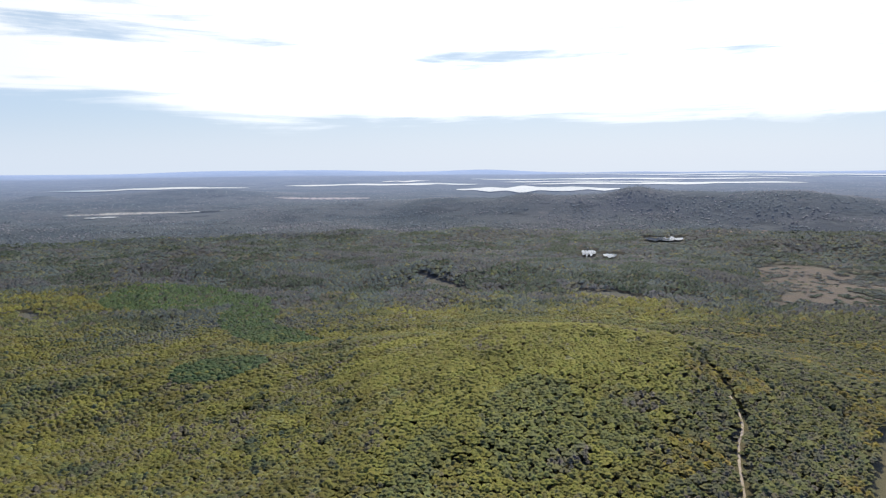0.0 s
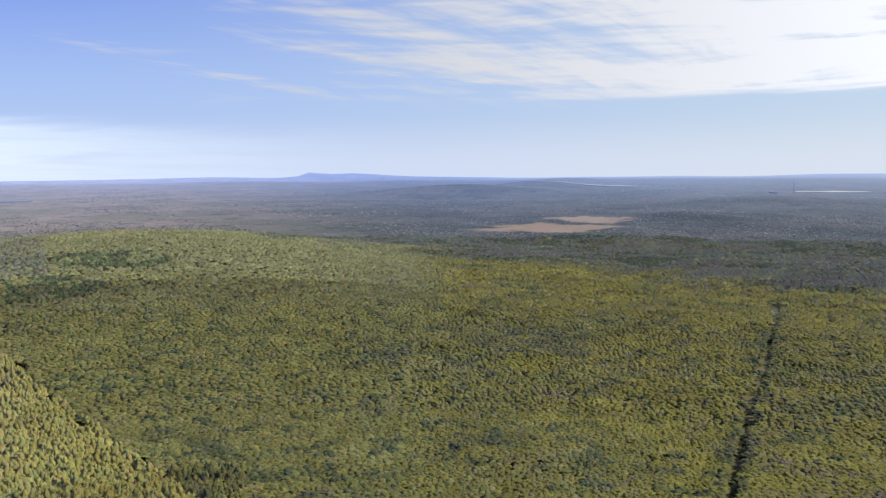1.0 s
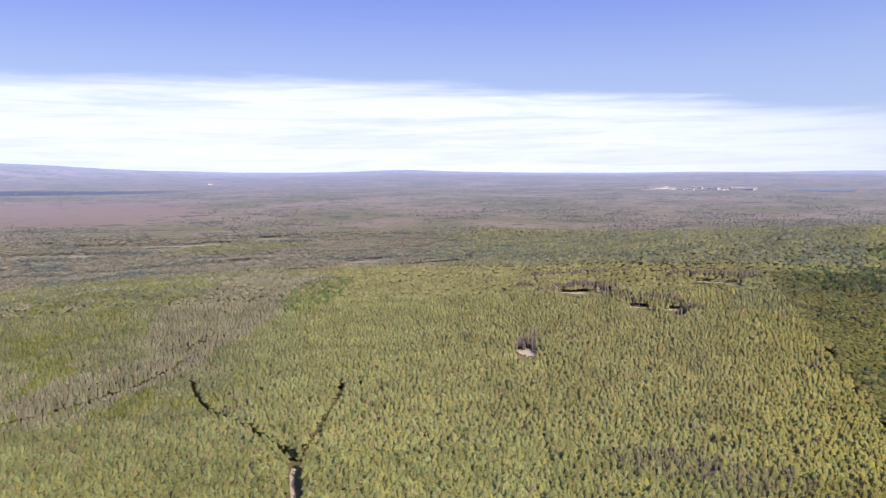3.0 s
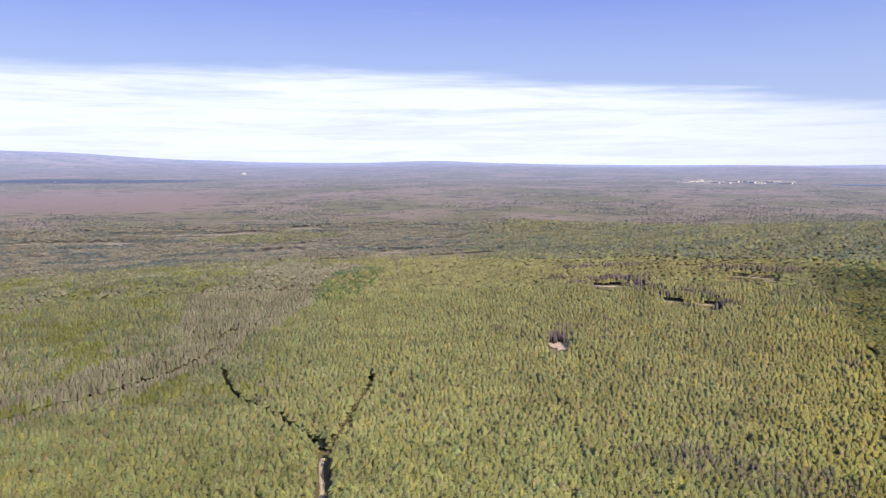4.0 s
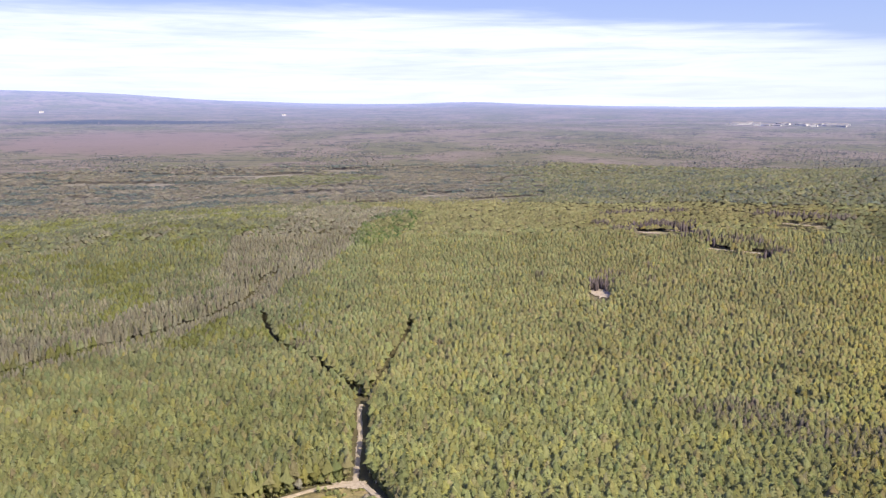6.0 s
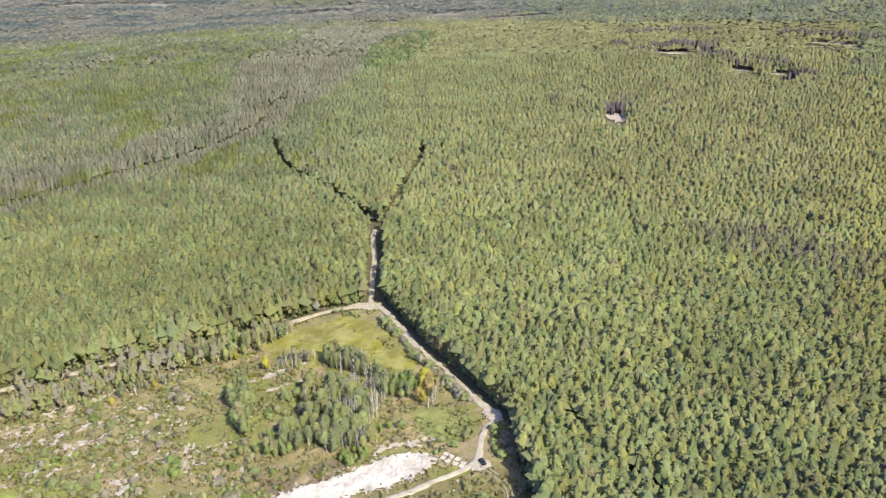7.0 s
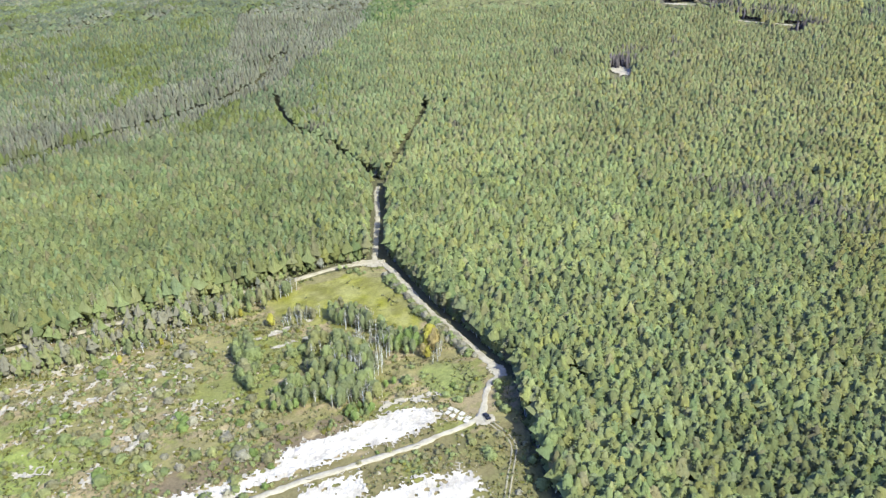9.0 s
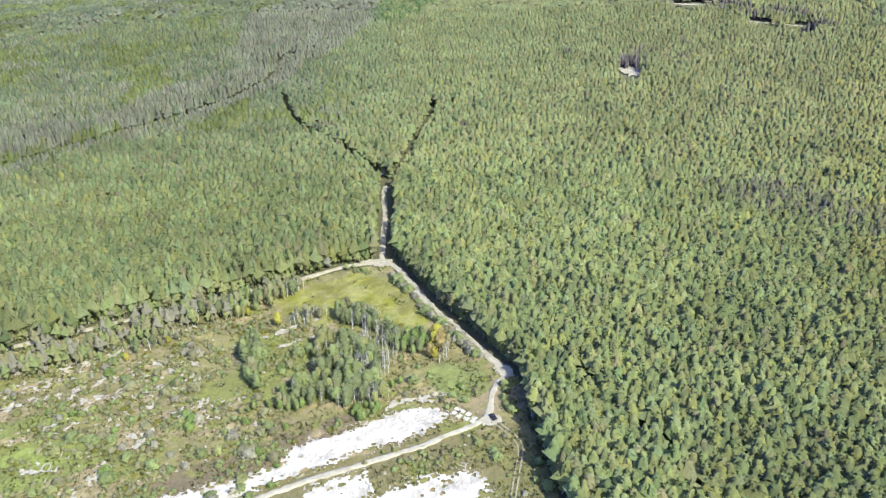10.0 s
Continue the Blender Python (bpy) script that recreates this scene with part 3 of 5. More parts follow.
def spray_template(seed, count, size, radius, low=0.0, loose=0.3):
    """Loose leafy sprays over the skin of a crown of unit height, each one small triangle."""
    r = np.random.default_rng(seed)
    h = low + (1 - low) * (np.arange(count) + r.random(count)) / count
    turn, reach = r.random(count) * 6.283, radius * fullness(h) * r.uniform(0.86, 1.26, count)
    centre = np.c_[np.cos(turn) * reach, np.sin(turn) * reach, h * 0.97]
    face = outward(centre, radius)
    out = face + r.normal(0, 0.35, (count, 3))
    out /= np.linalg.norm(out, axis=1)[:, None]
    side = np.cross(out, r.normal(0, 1, (count, 3)))
    side /= np.linalg.norm(side, axis=1)[:, None]
    up = np.cross(out, side)
    vs = []
    for k in range(3):
        a = k * 2.0944 + r.uniform(-0.5, 0.5, count)
        vs.append(centre + (np.cos(a)[:, None] * side + np.sin(a)[:, None] * up) * (size * r.uniform(0.6, 1.35, count))[:, None])
    face = face + r.normal(0, loose, (count, 3))
    face /= np.linalg.norm(face, axis=1)[:, None]
    return np.stack(vs, 1).reshape(-1, 3), np.arange(count * 3).reshape(-1, 3), np.repeat(face, 3, axis=0)


def lathe_template(seed, rings, sides):
    """A simple crown: rings of (radius, height), closed by a tip."""
    r = np.random.default_rng(seed)
    vs, fs = [], []
    for i, (rad, h) in enumerate(rings):
        a = np.arange(sides) / sides * 6.283 + r.random()
        vs.append(np.c_[np.cos(a), np.sin(a), np.zeros(sides)] * (rad * r.uniform(0.75, 1.25, (sides, 1))) + (0, 0, h + 0) + np.c_[np.zeros((sides, 2)), r.normal(0, 0.05, sides)])
    vs.append(np.array([(r.normal(0, 0.04), r.normal(0, 0.04), 1.0)]))
    for i in range(len(rings) - 1):
        for j in range(sides):
            p, q = i * sides + j, i * sides + (j + 1) % sides
            fs += [(p, q, q + sides), (p, q + sides, p + sides)]
    top = len(rings) * sides
    for j in range(sides):
        fs.append((top - sides + j, top - sides + (j + 1) % sides, top))
    v = np.concatenate(vs)
    return v, np.array(fs), outward(v, max(q[0] for q in rings))


def scatter(x, y, templates, wide, tall, lift, tints, seed):
    """Crowns set over the places x, y: arrays of vertices, triangles and tints."""
    r = np.random.default_rng(seed)
    pick = r.integers(0, len(templates), len(x))
    z = height(x, y)
    V, F, C, N, n = [], [], [], [], 0
    for k, (tv, tf, tn) in enumerate(templates):
        m = np.where(pick == k)[0]
        if not len(m):
            continue
        a = r.random(len(m)) * 6.283
        c, s = np.cos(a)[:, None], np.sin(a)[:, None]
        w, h = wide[m][:, None], tall[m][:, None]
        lean = r.normal(0, 0.05, (len(m), 2))
        px = (tv[:, 0] * c - tv[:, 1] * s) * w + x[m][:, None] + lean[:, :1] * tv[:, 2] * h
        py = (tv[:, 0] * s + tv[:, 1] * c) * w + y[m][:, None] + lean[:, 1:] * tv[:, 2] * h
        pz = tv[:, 2] * h + (z[m] + lift[m])[:, None]
        V.append(np.stack([px, py, pz], -1).reshape(-1, 3))
        F.append((tf[None] + (np.arange(len(m)) * len(tv))[:, None, None] + n).reshape(-1, 3))
        C.append(np.repeat(tints[m], len(tv), axis=0))
        N.append(np.stack([tn[:, 0] * c - tn[:, 1] * s, tn[:, 0] * s + tn[:, 1] * c, np.broadcast_to(tn[:, 2], px.shape)], -1).reshape(-1, 3))
        n += len(m) * len(tv)
    return np.concatenate(V), np.concatenate(F), np.concatenate(C), np.concatenate(N)


def jittered(x0, x1, y0, y1, step, seed):
    """Places about one step apart, strewn unevenly, on a grid that lies askew."""
    r = np.random.default_rng(seed)
    cx, cy, half = (x0 + x1) / 2, (y0 + y1) / 2, math.hypot(x1 - x0, y1 - y0) / 2
    gx, gy = np.meshgrid(np.arange(-half, half, step), np.arange(-half, half, step))
    gx, gy = gx + r.uniform(-0.60, 0.60, gx.shape) * step, gy + r.uniform(-0.60, 0.60, gy.shape) * step
    c, s = math.cos(0.55 + seed), math.sin(0.55 + seed)
    px, py = (cx + gx * c - gy * s).ravel(), (cy + gx * s + gy * c).ravel()
    keep = (px > x0) & (px < x1) & (py > y0) & (py < y1)
    return px[keep], py[keep]


# ---- ground ----
def build_ground():
    radii = np.concatenate([[0.5], np.linspace(15, 420, 70), np.geomspace(430, 4900, 110)])
    turns = np.linspace(0, 2 * np.pi, 420, endpoint=False)
    rr, tt = np.meshgrid(radii, turns, indexing="ij")
    x, y = rr * np.sin(tt), rr * np.cos(tt)
    z = height(x, y)
    n, k = rr.shape
    i, j = np.meshgrid(np.arange(n - 1), np.arange(k), indexing="ij")
    j2 = (j + 1) % k
    quads = np.stack([i * k + j, i * k + j2, (i + 1) * k + j2, (i + 1) * k + j], -1).reshape(-1, 4)[:, ::-1]
    xf, yf = x.ravel(), y.ravel()
    tint = np.tile((0.125, 0.115, 0.055), (len(xf), 1))
    grass = inside(xf, yf, QUARRY)
    tint[grass] = (0.12, 0.12, 0.05)
    reach, az = np.hypot(xf, yf), np.degrees(np.arctan2(-xf, yf))
    tint[(az > -10) & (reach > 1260)] = (0.305, 0.280, 0.215)
    tint[(az < -85) & (reach > 1000)] = (0.085, 0.088, 0.068)
    # the brown heath's colour is greyed for haze
    tint[inside(xf + 130 * (value_noise(xf, yf, 70, 84) - 0.5), yf + 130 * (value_noise(xf, yf, 70, 85) - 0.5), HEATH)] = (0.118, 0.100, 0.078)
    for cx, cy, a, b in BARE_SOIL:
        tint[oval(xf, yf, cx, cy, a + 12, b + 12, -38) < 1] = (0.30, 0.27, 0.16)
    tint[oval(xf, yf, 161, 684, 16, 44, -13) < 1] = (0.22, 0.20, 0.11)
    tint[oval(xf, yf, 150, 1640, 150, 25, 69) < 1] = (0.24, 0.22, 0.14)
    me = mesh_from("ground", np.stack([xf, yf, z.ravel()], -1), quads, GROUND, tint, True)
    tagged(new("ground", me), "rolling woodland ground with leaf litter and rough grass", "ground", kind="structure")
    far = quads[(np.arange(len(quads)) // k) >= np.searchsorted(radii, 1990)]
    first = far.min()
    z = z.ravel()[first:] + np.clip((np.hypot(xf, yf)[first:] - 1990) / 30, -0.5, 1.0)
    tagged(new("backdrop", mesh_from("backdrop", np.stack([xf[first:], yf[first:], z], -1), far - first, DISTANCE, None, True)), "far country of woods and heath, haze painted and glowing", "backdrop", kind="structure")


build_ground()


def ribbon(name, line, width, lift, mat, label, category="road", step=2.0, seed=0):
    """A road that follows the ground, with uneven edges."""
    r = np.random.default_rng(seed)
    pts = []
    for (ax, ay), (bx, by) in zip(line, line[1:]):
        k = max(1, int(math.hypot(bx - ax, by - ay) / step))
        pts += [(ax + (bx - ax) * i / k, ay + (by - ay) * i / k) for i in range(k)]
    pts.append(line[-1])
    pts = np.array(pts)
    for _ in range(3):
        pts[1:-1] = (pts[:-2] + 2 * pts[1:-1] + pts[2:]) / 4
    side = np.gradient(pts, axis=0)
    side = np.c_[-side[:, 1], side[:, 0]] / np.maximum(np.hypot(side[:, 0], side[:, 1]), 1e-6)[:, None]
    rows = []
    for s, dz in ((-0.5, -0.45), (-0.42, 0.0), (-0.2, -0.05), (0.0, 0.03), (0.2, -0.05), (0.42, 0.0), (0.5, -0.45)):
        w = width * (1 + (0.25 * r.normal(0, 1, len(pts)) if abs(s) > 0.4 else 0))
        q = pts + side * (s * w)[:, None] if np.ndim(w) else pts + side * s * w
        rows.append(np.c_[q, height(q[:, 0], q[:, 1]) + lift + dz])
    v = np.stack(rows, 1)
    n, k = v.shape[:2]
    i, j = np.meshgrid(np.arange(n - 1), np.arange(k - 1), indexing="ij")
    quads = np.stack([i * k + j, i * k + j + 1, (i + 1) * k + j + 1, (i + 1) * k + j], -1).reshape(-1, 4)
    return tagged(new(name, mesh_from(name, v.reshape(-1, 3), quads, mat, None, True)), label, category, kind="structure")


ribbon("road", [(px - 3.0, py) for px, py in ROAD_UP], 3.2, 0.22, DIRT, "pale dirt road running into the birch wood", seed=1)
ribbon("road", ROAD_LEFT, 3.2, 0.40, DIRT, "pale dirt road along the wood's edge", seed=2)
ribbon("road", ROAD_DOWN, 3.4, 0.55, DIRT, "pale dirt road between meadow and wood", seed=3)
ribbon("road", TRACK, 2.4, 0.60, DIRT, "pale dirt track past the chalk quarry", seed=4)
for side in (-0.8, 0.8):
    ribbon("road", [(px + side, py + 0.3 * side) for px, py in SIDE_TRACK], 0.65, 0.48, RUT, "faint wheel rut in rough grass", seed=5)
ribbon("road", HILL_ROAD, 1.5, 0.25, DIRT, "pale dirt road over the wooded hill", seed=6)

# ---- woods ----
def birch_core(seed, radius, ball, lump=0.3):
    """The closed, lumpy heart of a crown of unit height."""
    r = np.random.default_rng(seed)
    u = ball[0]
    swell = 1 + lump * np.sin(u @ r.normal(0, 3.4, 3) + r.random() * 6) + r.normal(0, 0.13, len(u))
    h = 0.5 + 0.5 * u[:, 2]
    flat = np.maximum(np.hypot(u[:, 0], u[:, 1]), 1e-6)
    wide = np.where(np.abs(u[:, 2]) > 0.99, 0.0, radius * fullness(h) * swell)
    v = np.c_[u[:, 0] / flat * wide, u[:, 1] / flat * wide, h * (1 + r.normal(0, 0.03, len(u)))]
    n = outward(v, radius) + r.normal(0, 0.2, (len(u), 3))
    return v, ball[1], n / np.linalg.norm(n, axis=1)[:, None]


def joined(*pieces):
    V, F, N, n = [], [], [], 0
    for v, f, face in pieces:
        V.append(v), F.append(f + n), N.append(face)
        n += len(v)
    return np.concatenate(V), np.concatenate(F), np.concatenate(N)


def leafy_template(seed, ball, radius, sprays, size, low=0.0, core=0.86):
    """A crown with a lumpy closed heart and loose sprays over it."""
    return joined(birch_core(seed, radius * core, ball), spray_template(seed + 1000, sprays, size, radius, low))


def low_boughs(seed, radius, base=0.10, top=0.50, sides=4):
    """The spreading lower boughs of a crown, which close the wood between the tops."""
    v, f, n = lathe_template(seed + 3000, [(radius, base)], sides)
    v[-1, 2] = top
    n = n * (0.45, 0.45, 0.2) + (0, 0, 1)
    return v, f, n / np.linalg.norm(n, axis=1)[:, None]


def tuft_template(seed, radius, sprays, size):
    """A far crown: a low cone under a few sprays."""
    v, f, n = lathe_template(seed, [(radius, 0.50)], 4)
    return joined((v * (1, 1, 0.92), f, n), spray_template(seed + 1000, sprays, size, radius, 0.35))


NEAR_CROWNS = [joined(leafy_template(k, ICO2, 0.152, 32, 0.066, 0.0, 0.95), low_boughs(k, 0.30, 0.50, 0.86)) for k in range(16)]
EDGE_CROWNS = [joined(leafy_template(20 + k, ICO1, 0.152, 18, 0.068, 0.0, 0.96), low_boughs(20 + k, 0.28, 0.48, 0.84)) for k in range(16)]
MID_CROWNS = [joined(lathe_template(60 + k, [(0.11, 0.03), (0.16, 0.34), (0.125, 0.80)], 5), spray_template(1060 + k, 9, 0.07, 0.16, 0.15), low_boughs(60 + k, 0.30, 0.40, 0.82)) for k in range(24)]
LOW_CROWNS = [joined(lathe_template(90 + k, [(0.20, 0.28), (0.155, 0.80)], 4), spray_template(95 + k, 2, 0.10, 0.205, 0.4), low_boughs(90 + k, 0.36, 0.36, 0.80, 3)) for k in range(16)]
SLIM_CROWNS = [joined(lathe_template(70 + k, [(0.165, 0.34), (0.125, 0.80)], 4), spray_template(75 + k, 4, 0.08, 0.165, 0.4), low_boughs(70 + k, 0.32, 0.34, 0.74, 3)) for k in range(20)]
ROUND_CROWNS = [joined(lathe_template(100 + k, [(0.21, 0.26), (0.155, 0.80)], 5), spray_template(1100 + k, 6, 0.085, 0.21, 0.2), low_boughs(100 + k, 0.36, 0.52, 0.90)) for k in range(24)]
FAR_CROWNS = [joined(tuft_template(120 + k, 0.24, 2, 0.15), low_boughs(120 + k, 0.42, 0.40, 0.80, 3)) for k in range(16)]
FARTHER_CROWNS = [joined(tuft_template(140 + k, 0.36, 2, 0.22), low_boughs(140 + k, 0.60, 0.40, 0.78, 3)) for k in range(16)]


def in_view(x, y, left=33.0, right=-153.5):
    az = np.degrees(np.arctan2(-x, y))
    return (az < left) & (az > right)


def wood(name, x, y, templates, wide, tall, lift, seed, label, trunks=False):
    kind = wood_kind(x, y, seed)
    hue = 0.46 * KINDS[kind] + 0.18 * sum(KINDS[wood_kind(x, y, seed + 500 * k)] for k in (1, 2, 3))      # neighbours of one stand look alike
    r = np.random.default_rng(seed + 1)
    n, low, az, d = len(x), low_growth(x, y), np.degrees(np.arctan2(-x, y)), np.hypot(x, y)
    # stands of old and of young trees, and groups within them
    rounder = older_stand(x, y) & (d < 1050)
    stand = value_noise(x, y, 14, 57) + 0.6 * value_noise(x, y, 34, 58) - 0.8
    young = np.clip((value_noise(x, y, 85, 59) - 0.45) * 3.2, 0, 0.45) * (az < -62)
    size = np.where(az < -58, r.uniform(0.80, 1.20, n), r.uniform(0.80, 1.20, n)) * (1 - 0.45 * young)
    wide, tall = wide * size * np.where((kind == 3) | (kind == 14), 0.72, 1.0), tall * size ** 0.5 * r.uniform(0.86, 1.12, n) * np.where(kind == 4, 1.12, 1.0) * np.where((kind == 14) & (az < -8) & (az > -36) & (d > 700), 1.3, 1.0) * np.where(low, np.where(near_line(x, y, STREAM) < 13, 0.5, 0.32), 1.0) * np.where(pale_band(x, y)[0], 0.7, 1.0) * np.where((az > -9) & (d > 1270), 0.6, 1.0)
    clear = (near_line(x, y, STREAM) < 26) & (y < 800)
    for step in (5.0, 10.0, 15.0):
        clear |= open_ground(x - x * step / d, y - y * step / d) | low_growth(x - x * step / d, y - y * step / d)
    for line, gap in ((RIDE_LEFT, 12), (RIDE_RIGHT, 12), (STAND_EDGE, 14), (CUT, 16), (HILL_ROAD, 9)):
        clear &= near_line(x, y, line) > gap
    clear &= ((d > 445) | (x < -38)) & (d < 1400) & ~low        # leafy to the ground on clearing edges that face the camera
    tall = np.where(clear, tall + 3.4, tall)
    rise = np.where(clear, 0.1, 1.0) * (lift * (1 - young) + np.where(az < -100, 1.0, np.where(rounder | (az < -58), 2.6, 1.6)) * stand) * np.where(low, 0.1, 1.0)
    hazed = np.maximum(np.clip((d - 380) / 560, 0, 0.60) * np.clip((az + 36) / 10, 0, 1), np.clip((az + 1) / 14, 0, 0.88) * np.clip((d - 400) / 250, 0.25, 1)) * (kind < 3)    # distance haze mixed into the leaf tints
    tint = hue * (1 - hazed[:, None]) + np.where((d > 1350)[:, None], np.array((0.250, 0.232, 0.158)), np.where((az > 4)[:, None], np.array((0.212, 0.232, 0.160)), np.array((0.296, 0.284, 0.165)))) * hazed[:, None]
    near = 0.55 * (d < 440) * np.clip((az + 38) / 8, 0, 1) * (kind < 3)
    tint = tint * (1 - near[:, None]) + np.array((0.356, 0.367, 0.154)) * near[:, None]
    # grey-green, yellowing and brownish trees among the rest
    other = np.array([(0.30, 0.345, 0.185), (0.40, 0.375, 0.135), (0.36, 0.315, 0.195), (0.215, 0.270, 0.135)])[r.choice(4, n, p=[0.44, 0.12, 0.14, 0.30])]
    share = (r.random(n) * np.where(az < -58, 0.25, 0.75) * (kind < 3) * (d < 1000))[:, None]
    tint = tint * (1 - share) + other * share
    # shade put into the tints by direction from the camera, and in the older stand
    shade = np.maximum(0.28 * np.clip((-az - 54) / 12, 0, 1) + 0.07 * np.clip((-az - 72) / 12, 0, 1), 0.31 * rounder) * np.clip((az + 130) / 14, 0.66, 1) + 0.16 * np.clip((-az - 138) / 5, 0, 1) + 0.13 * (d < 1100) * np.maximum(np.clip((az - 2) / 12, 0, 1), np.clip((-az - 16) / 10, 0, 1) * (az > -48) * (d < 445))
    warm = (np.clip((-az - 4) / 14, 0, 1) * np.clip((d - np.where(az < -30, 280, 400)) / 120, 0, 1) * (d < 1080) * (az > -58) * (kind < 3))[:, None]
    tint = tint * (1 + warm * (0.0, -0.045, -0.06)) * (1 - warm * np.clip((-az - 26) / 12, 0, 1)[:, None] * (-0.02, 0.02, 0.18))
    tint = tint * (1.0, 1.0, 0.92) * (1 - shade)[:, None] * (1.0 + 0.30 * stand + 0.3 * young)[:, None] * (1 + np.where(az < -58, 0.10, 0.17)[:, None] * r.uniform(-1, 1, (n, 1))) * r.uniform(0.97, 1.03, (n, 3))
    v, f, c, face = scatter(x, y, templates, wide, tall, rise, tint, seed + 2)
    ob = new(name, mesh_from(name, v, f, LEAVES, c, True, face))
    tagged(ob, label, "forest", kind="stuff")
    if trunks:
        stick = lathe_template(3, [(1.0, 0.0)], 3)
        v, f, c, face = scatter(x, y, [stick], np.full(n, 0.14), tall * 0.8 + lift, np.zeros(n), KINDS[kind], seed + 3)
        tagged(new("trunk", mesh_from("trunk", v, f, BARK)), "pale birch trunks", kind="stuff").parent = ob
    return ob


for lo, hi, crowns, seed in ((150, 270, NEAR_CROWNS, 21), (270, 445, EDGE_CROWNS, 25)):
    x, y = jittered(-330, 420, 120, 470, 3.2, 11)
    d = np.hypot(x, y)
    keep = in_view(x, y, 40, -50) & (d > lo) & (d <= hi) & ~open_ground(x, y)
    wood("birch_wood", x[keep], y[keep], crowns, np.full(keep.sum(), 12.6), np.full(keep.sum(), 10.4), 3.4, seed, "dense birch wood in early autumn yellow-green leaf", True)
# young growth along the edges of the wood
x, y = jittered(-330, 160, 120, 470, 2.3, 22)
edge = ~open_ground(x, y) & (open_ground(x + 3, y - 5) | open_ground(x - 5, y - 1) | open_ground(x + 6, y)) & (np.hypot(x, y) > 150) & in_view(x, y, 40, -50)
x, y = x[edge], y[edge]
r = np.random.default_rng(23)
size = r.uniform(2.5, 7.5, len(x))
v, f, c, face = scatter(x, y, EDGE_CROWNS, size * 1.25, size, np.full(len(x), -0.2), KINDS[r.choice([0, 1, 1, 2, 8, 3], len(x))] * r.uniform(0.8, 1.15, (len(x), 1)), 24)
tagged(new("undergrowth", mesh_from("undergrowth", v, f, LEAVES, c, True, face)), "young leafy undergrowth along the edge of the wood", "undergrowth", kind="stuff")
x, y = jittered(-700, 1000, 180, 1000, 3.75, 12)
az, d = np.degrees(np.arctan2(-x, y)), np.hypot(x, y)
keep = in_view(x, y) & (d < 960) & (d >= 445) & ~older_stand(x, y) & ~open_ground(x, y)
for crowns, where, seed in ((MID_CROWNS, keep & (d < 640), 31), (SLIM_CROWNS, keep & (d >= 640), 32)):
    n = where.sum()
    wood("birch_wood", x[where], y[where], crowns, np.full(n, 10.2), np.full(n, 8.2), 4.2, seed, "birch and aspen wood turning yellow on flat ground", False)
for step, lo, hi, crowns, seed in ((3.05, 330, 560, ROUND_CROWNS, 35), (4.15, 560, 960, LOW_CROWNS, 36)):
    x, y = jittered(-100, 1000, -900, 810, step, seed - 21)
    az, d = np.degrees(np.arctan2(-x, y)), np.hypot(x, y)
    keep = in_view(x, y) & (d < hi) & (d >= lo) & ((d >= 445) | (az < -50)) & ((d < 445) | older_stand(x, y)) & ~open_ground(x, y)
    n = keep.sum()
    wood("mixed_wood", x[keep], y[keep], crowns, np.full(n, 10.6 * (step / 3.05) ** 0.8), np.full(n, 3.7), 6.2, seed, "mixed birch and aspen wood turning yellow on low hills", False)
# tall leafless birches round the clearings
BARE_CROWNS = [joined(lathe_template(160 + k, [(0.07, 0.0), (0.115, 0.42)], 4), spray_template(1160 + k, 9, 0.05, 0.11, 0.1)) for k in range(8)]
r = np.random.default_rng(27)
spots = []
for row in GREY_ROWS:
    for (x0, y0), (x1, y1) in zip(row, row[1:]):
        for u in np.arange(0, 1, 1.5 / math.hypot(x1 - x0, y1 - y0)):
            spots.append((x0 + (x1 - x0) * u + r.normal(0, 2.6), y0 + (y1 - y0) * u + r.normal(0, 2.6)))
for cx, cy, a, b in BARE_SOIL[:4]:
    reach = math.hypot(cx, cy)
    for u in np.arange(-a, a, 1.7):
        back = b * 0.9 + 5 + r.uniform(0, 5)
        spots.append((cx + cy / reach * u + cx / reach * back, cy - cx / reach * u + cy / reach * back))
for u in np.linspace(-1, 1, 34):
    spots.append((170 + 12 * u + r.normal(0, 1), 716 + r.uniform(-5, 9)))
for _ in range(9):
    spots.append((230 + r.normal(0, 2.5), 756 + r.normal(0, 3)))
    spots.append((392 + r.normal(0, 3), 590 + r.normal(0, 4)))
x, y = np.array(spots).T
tall = r.uniform(9, 15, len(x))
v, f, c, face = scatter(x, y, BARE_CROWNS, tall * 1.05, tall, np.full(len(x), -0.2), np.array((0.205, 0.172, 0.158)) * r.uniform(0.7, 1.35, (len(x), 1)), 28)
tagged(new("bare_trees", mesh_from("bare_trees", v, f, LEAVES, c, True, face)), "tall grey leafless birches round the forest clearings", "trees", kind="stuff")
for step, seed, lo, hi, crowns, up in ((6.0, 13, 950, 1400, FAR_CROWNS, 6.2), (9.8, 16, 1390, 2050, FARTHER_CROWNS, 6.4)):
    x, y = jittered(-hi * 0.75, hi + 50, -hi * 0.95, hi + 50, step, seed)
    d = np.hypot(x, y)
    keep = in_view(x, y) & (d < hi) & (d >= lo) & ~open_ground(x, y)
    n = keep.sum()
    wood("distant_wood", x[keep], y[keep], crowns, np.full(n, 12.4), np.full(n, up), 4.6, seed + 30, "distant mixed woodland in olive, hazed green and grey", False)

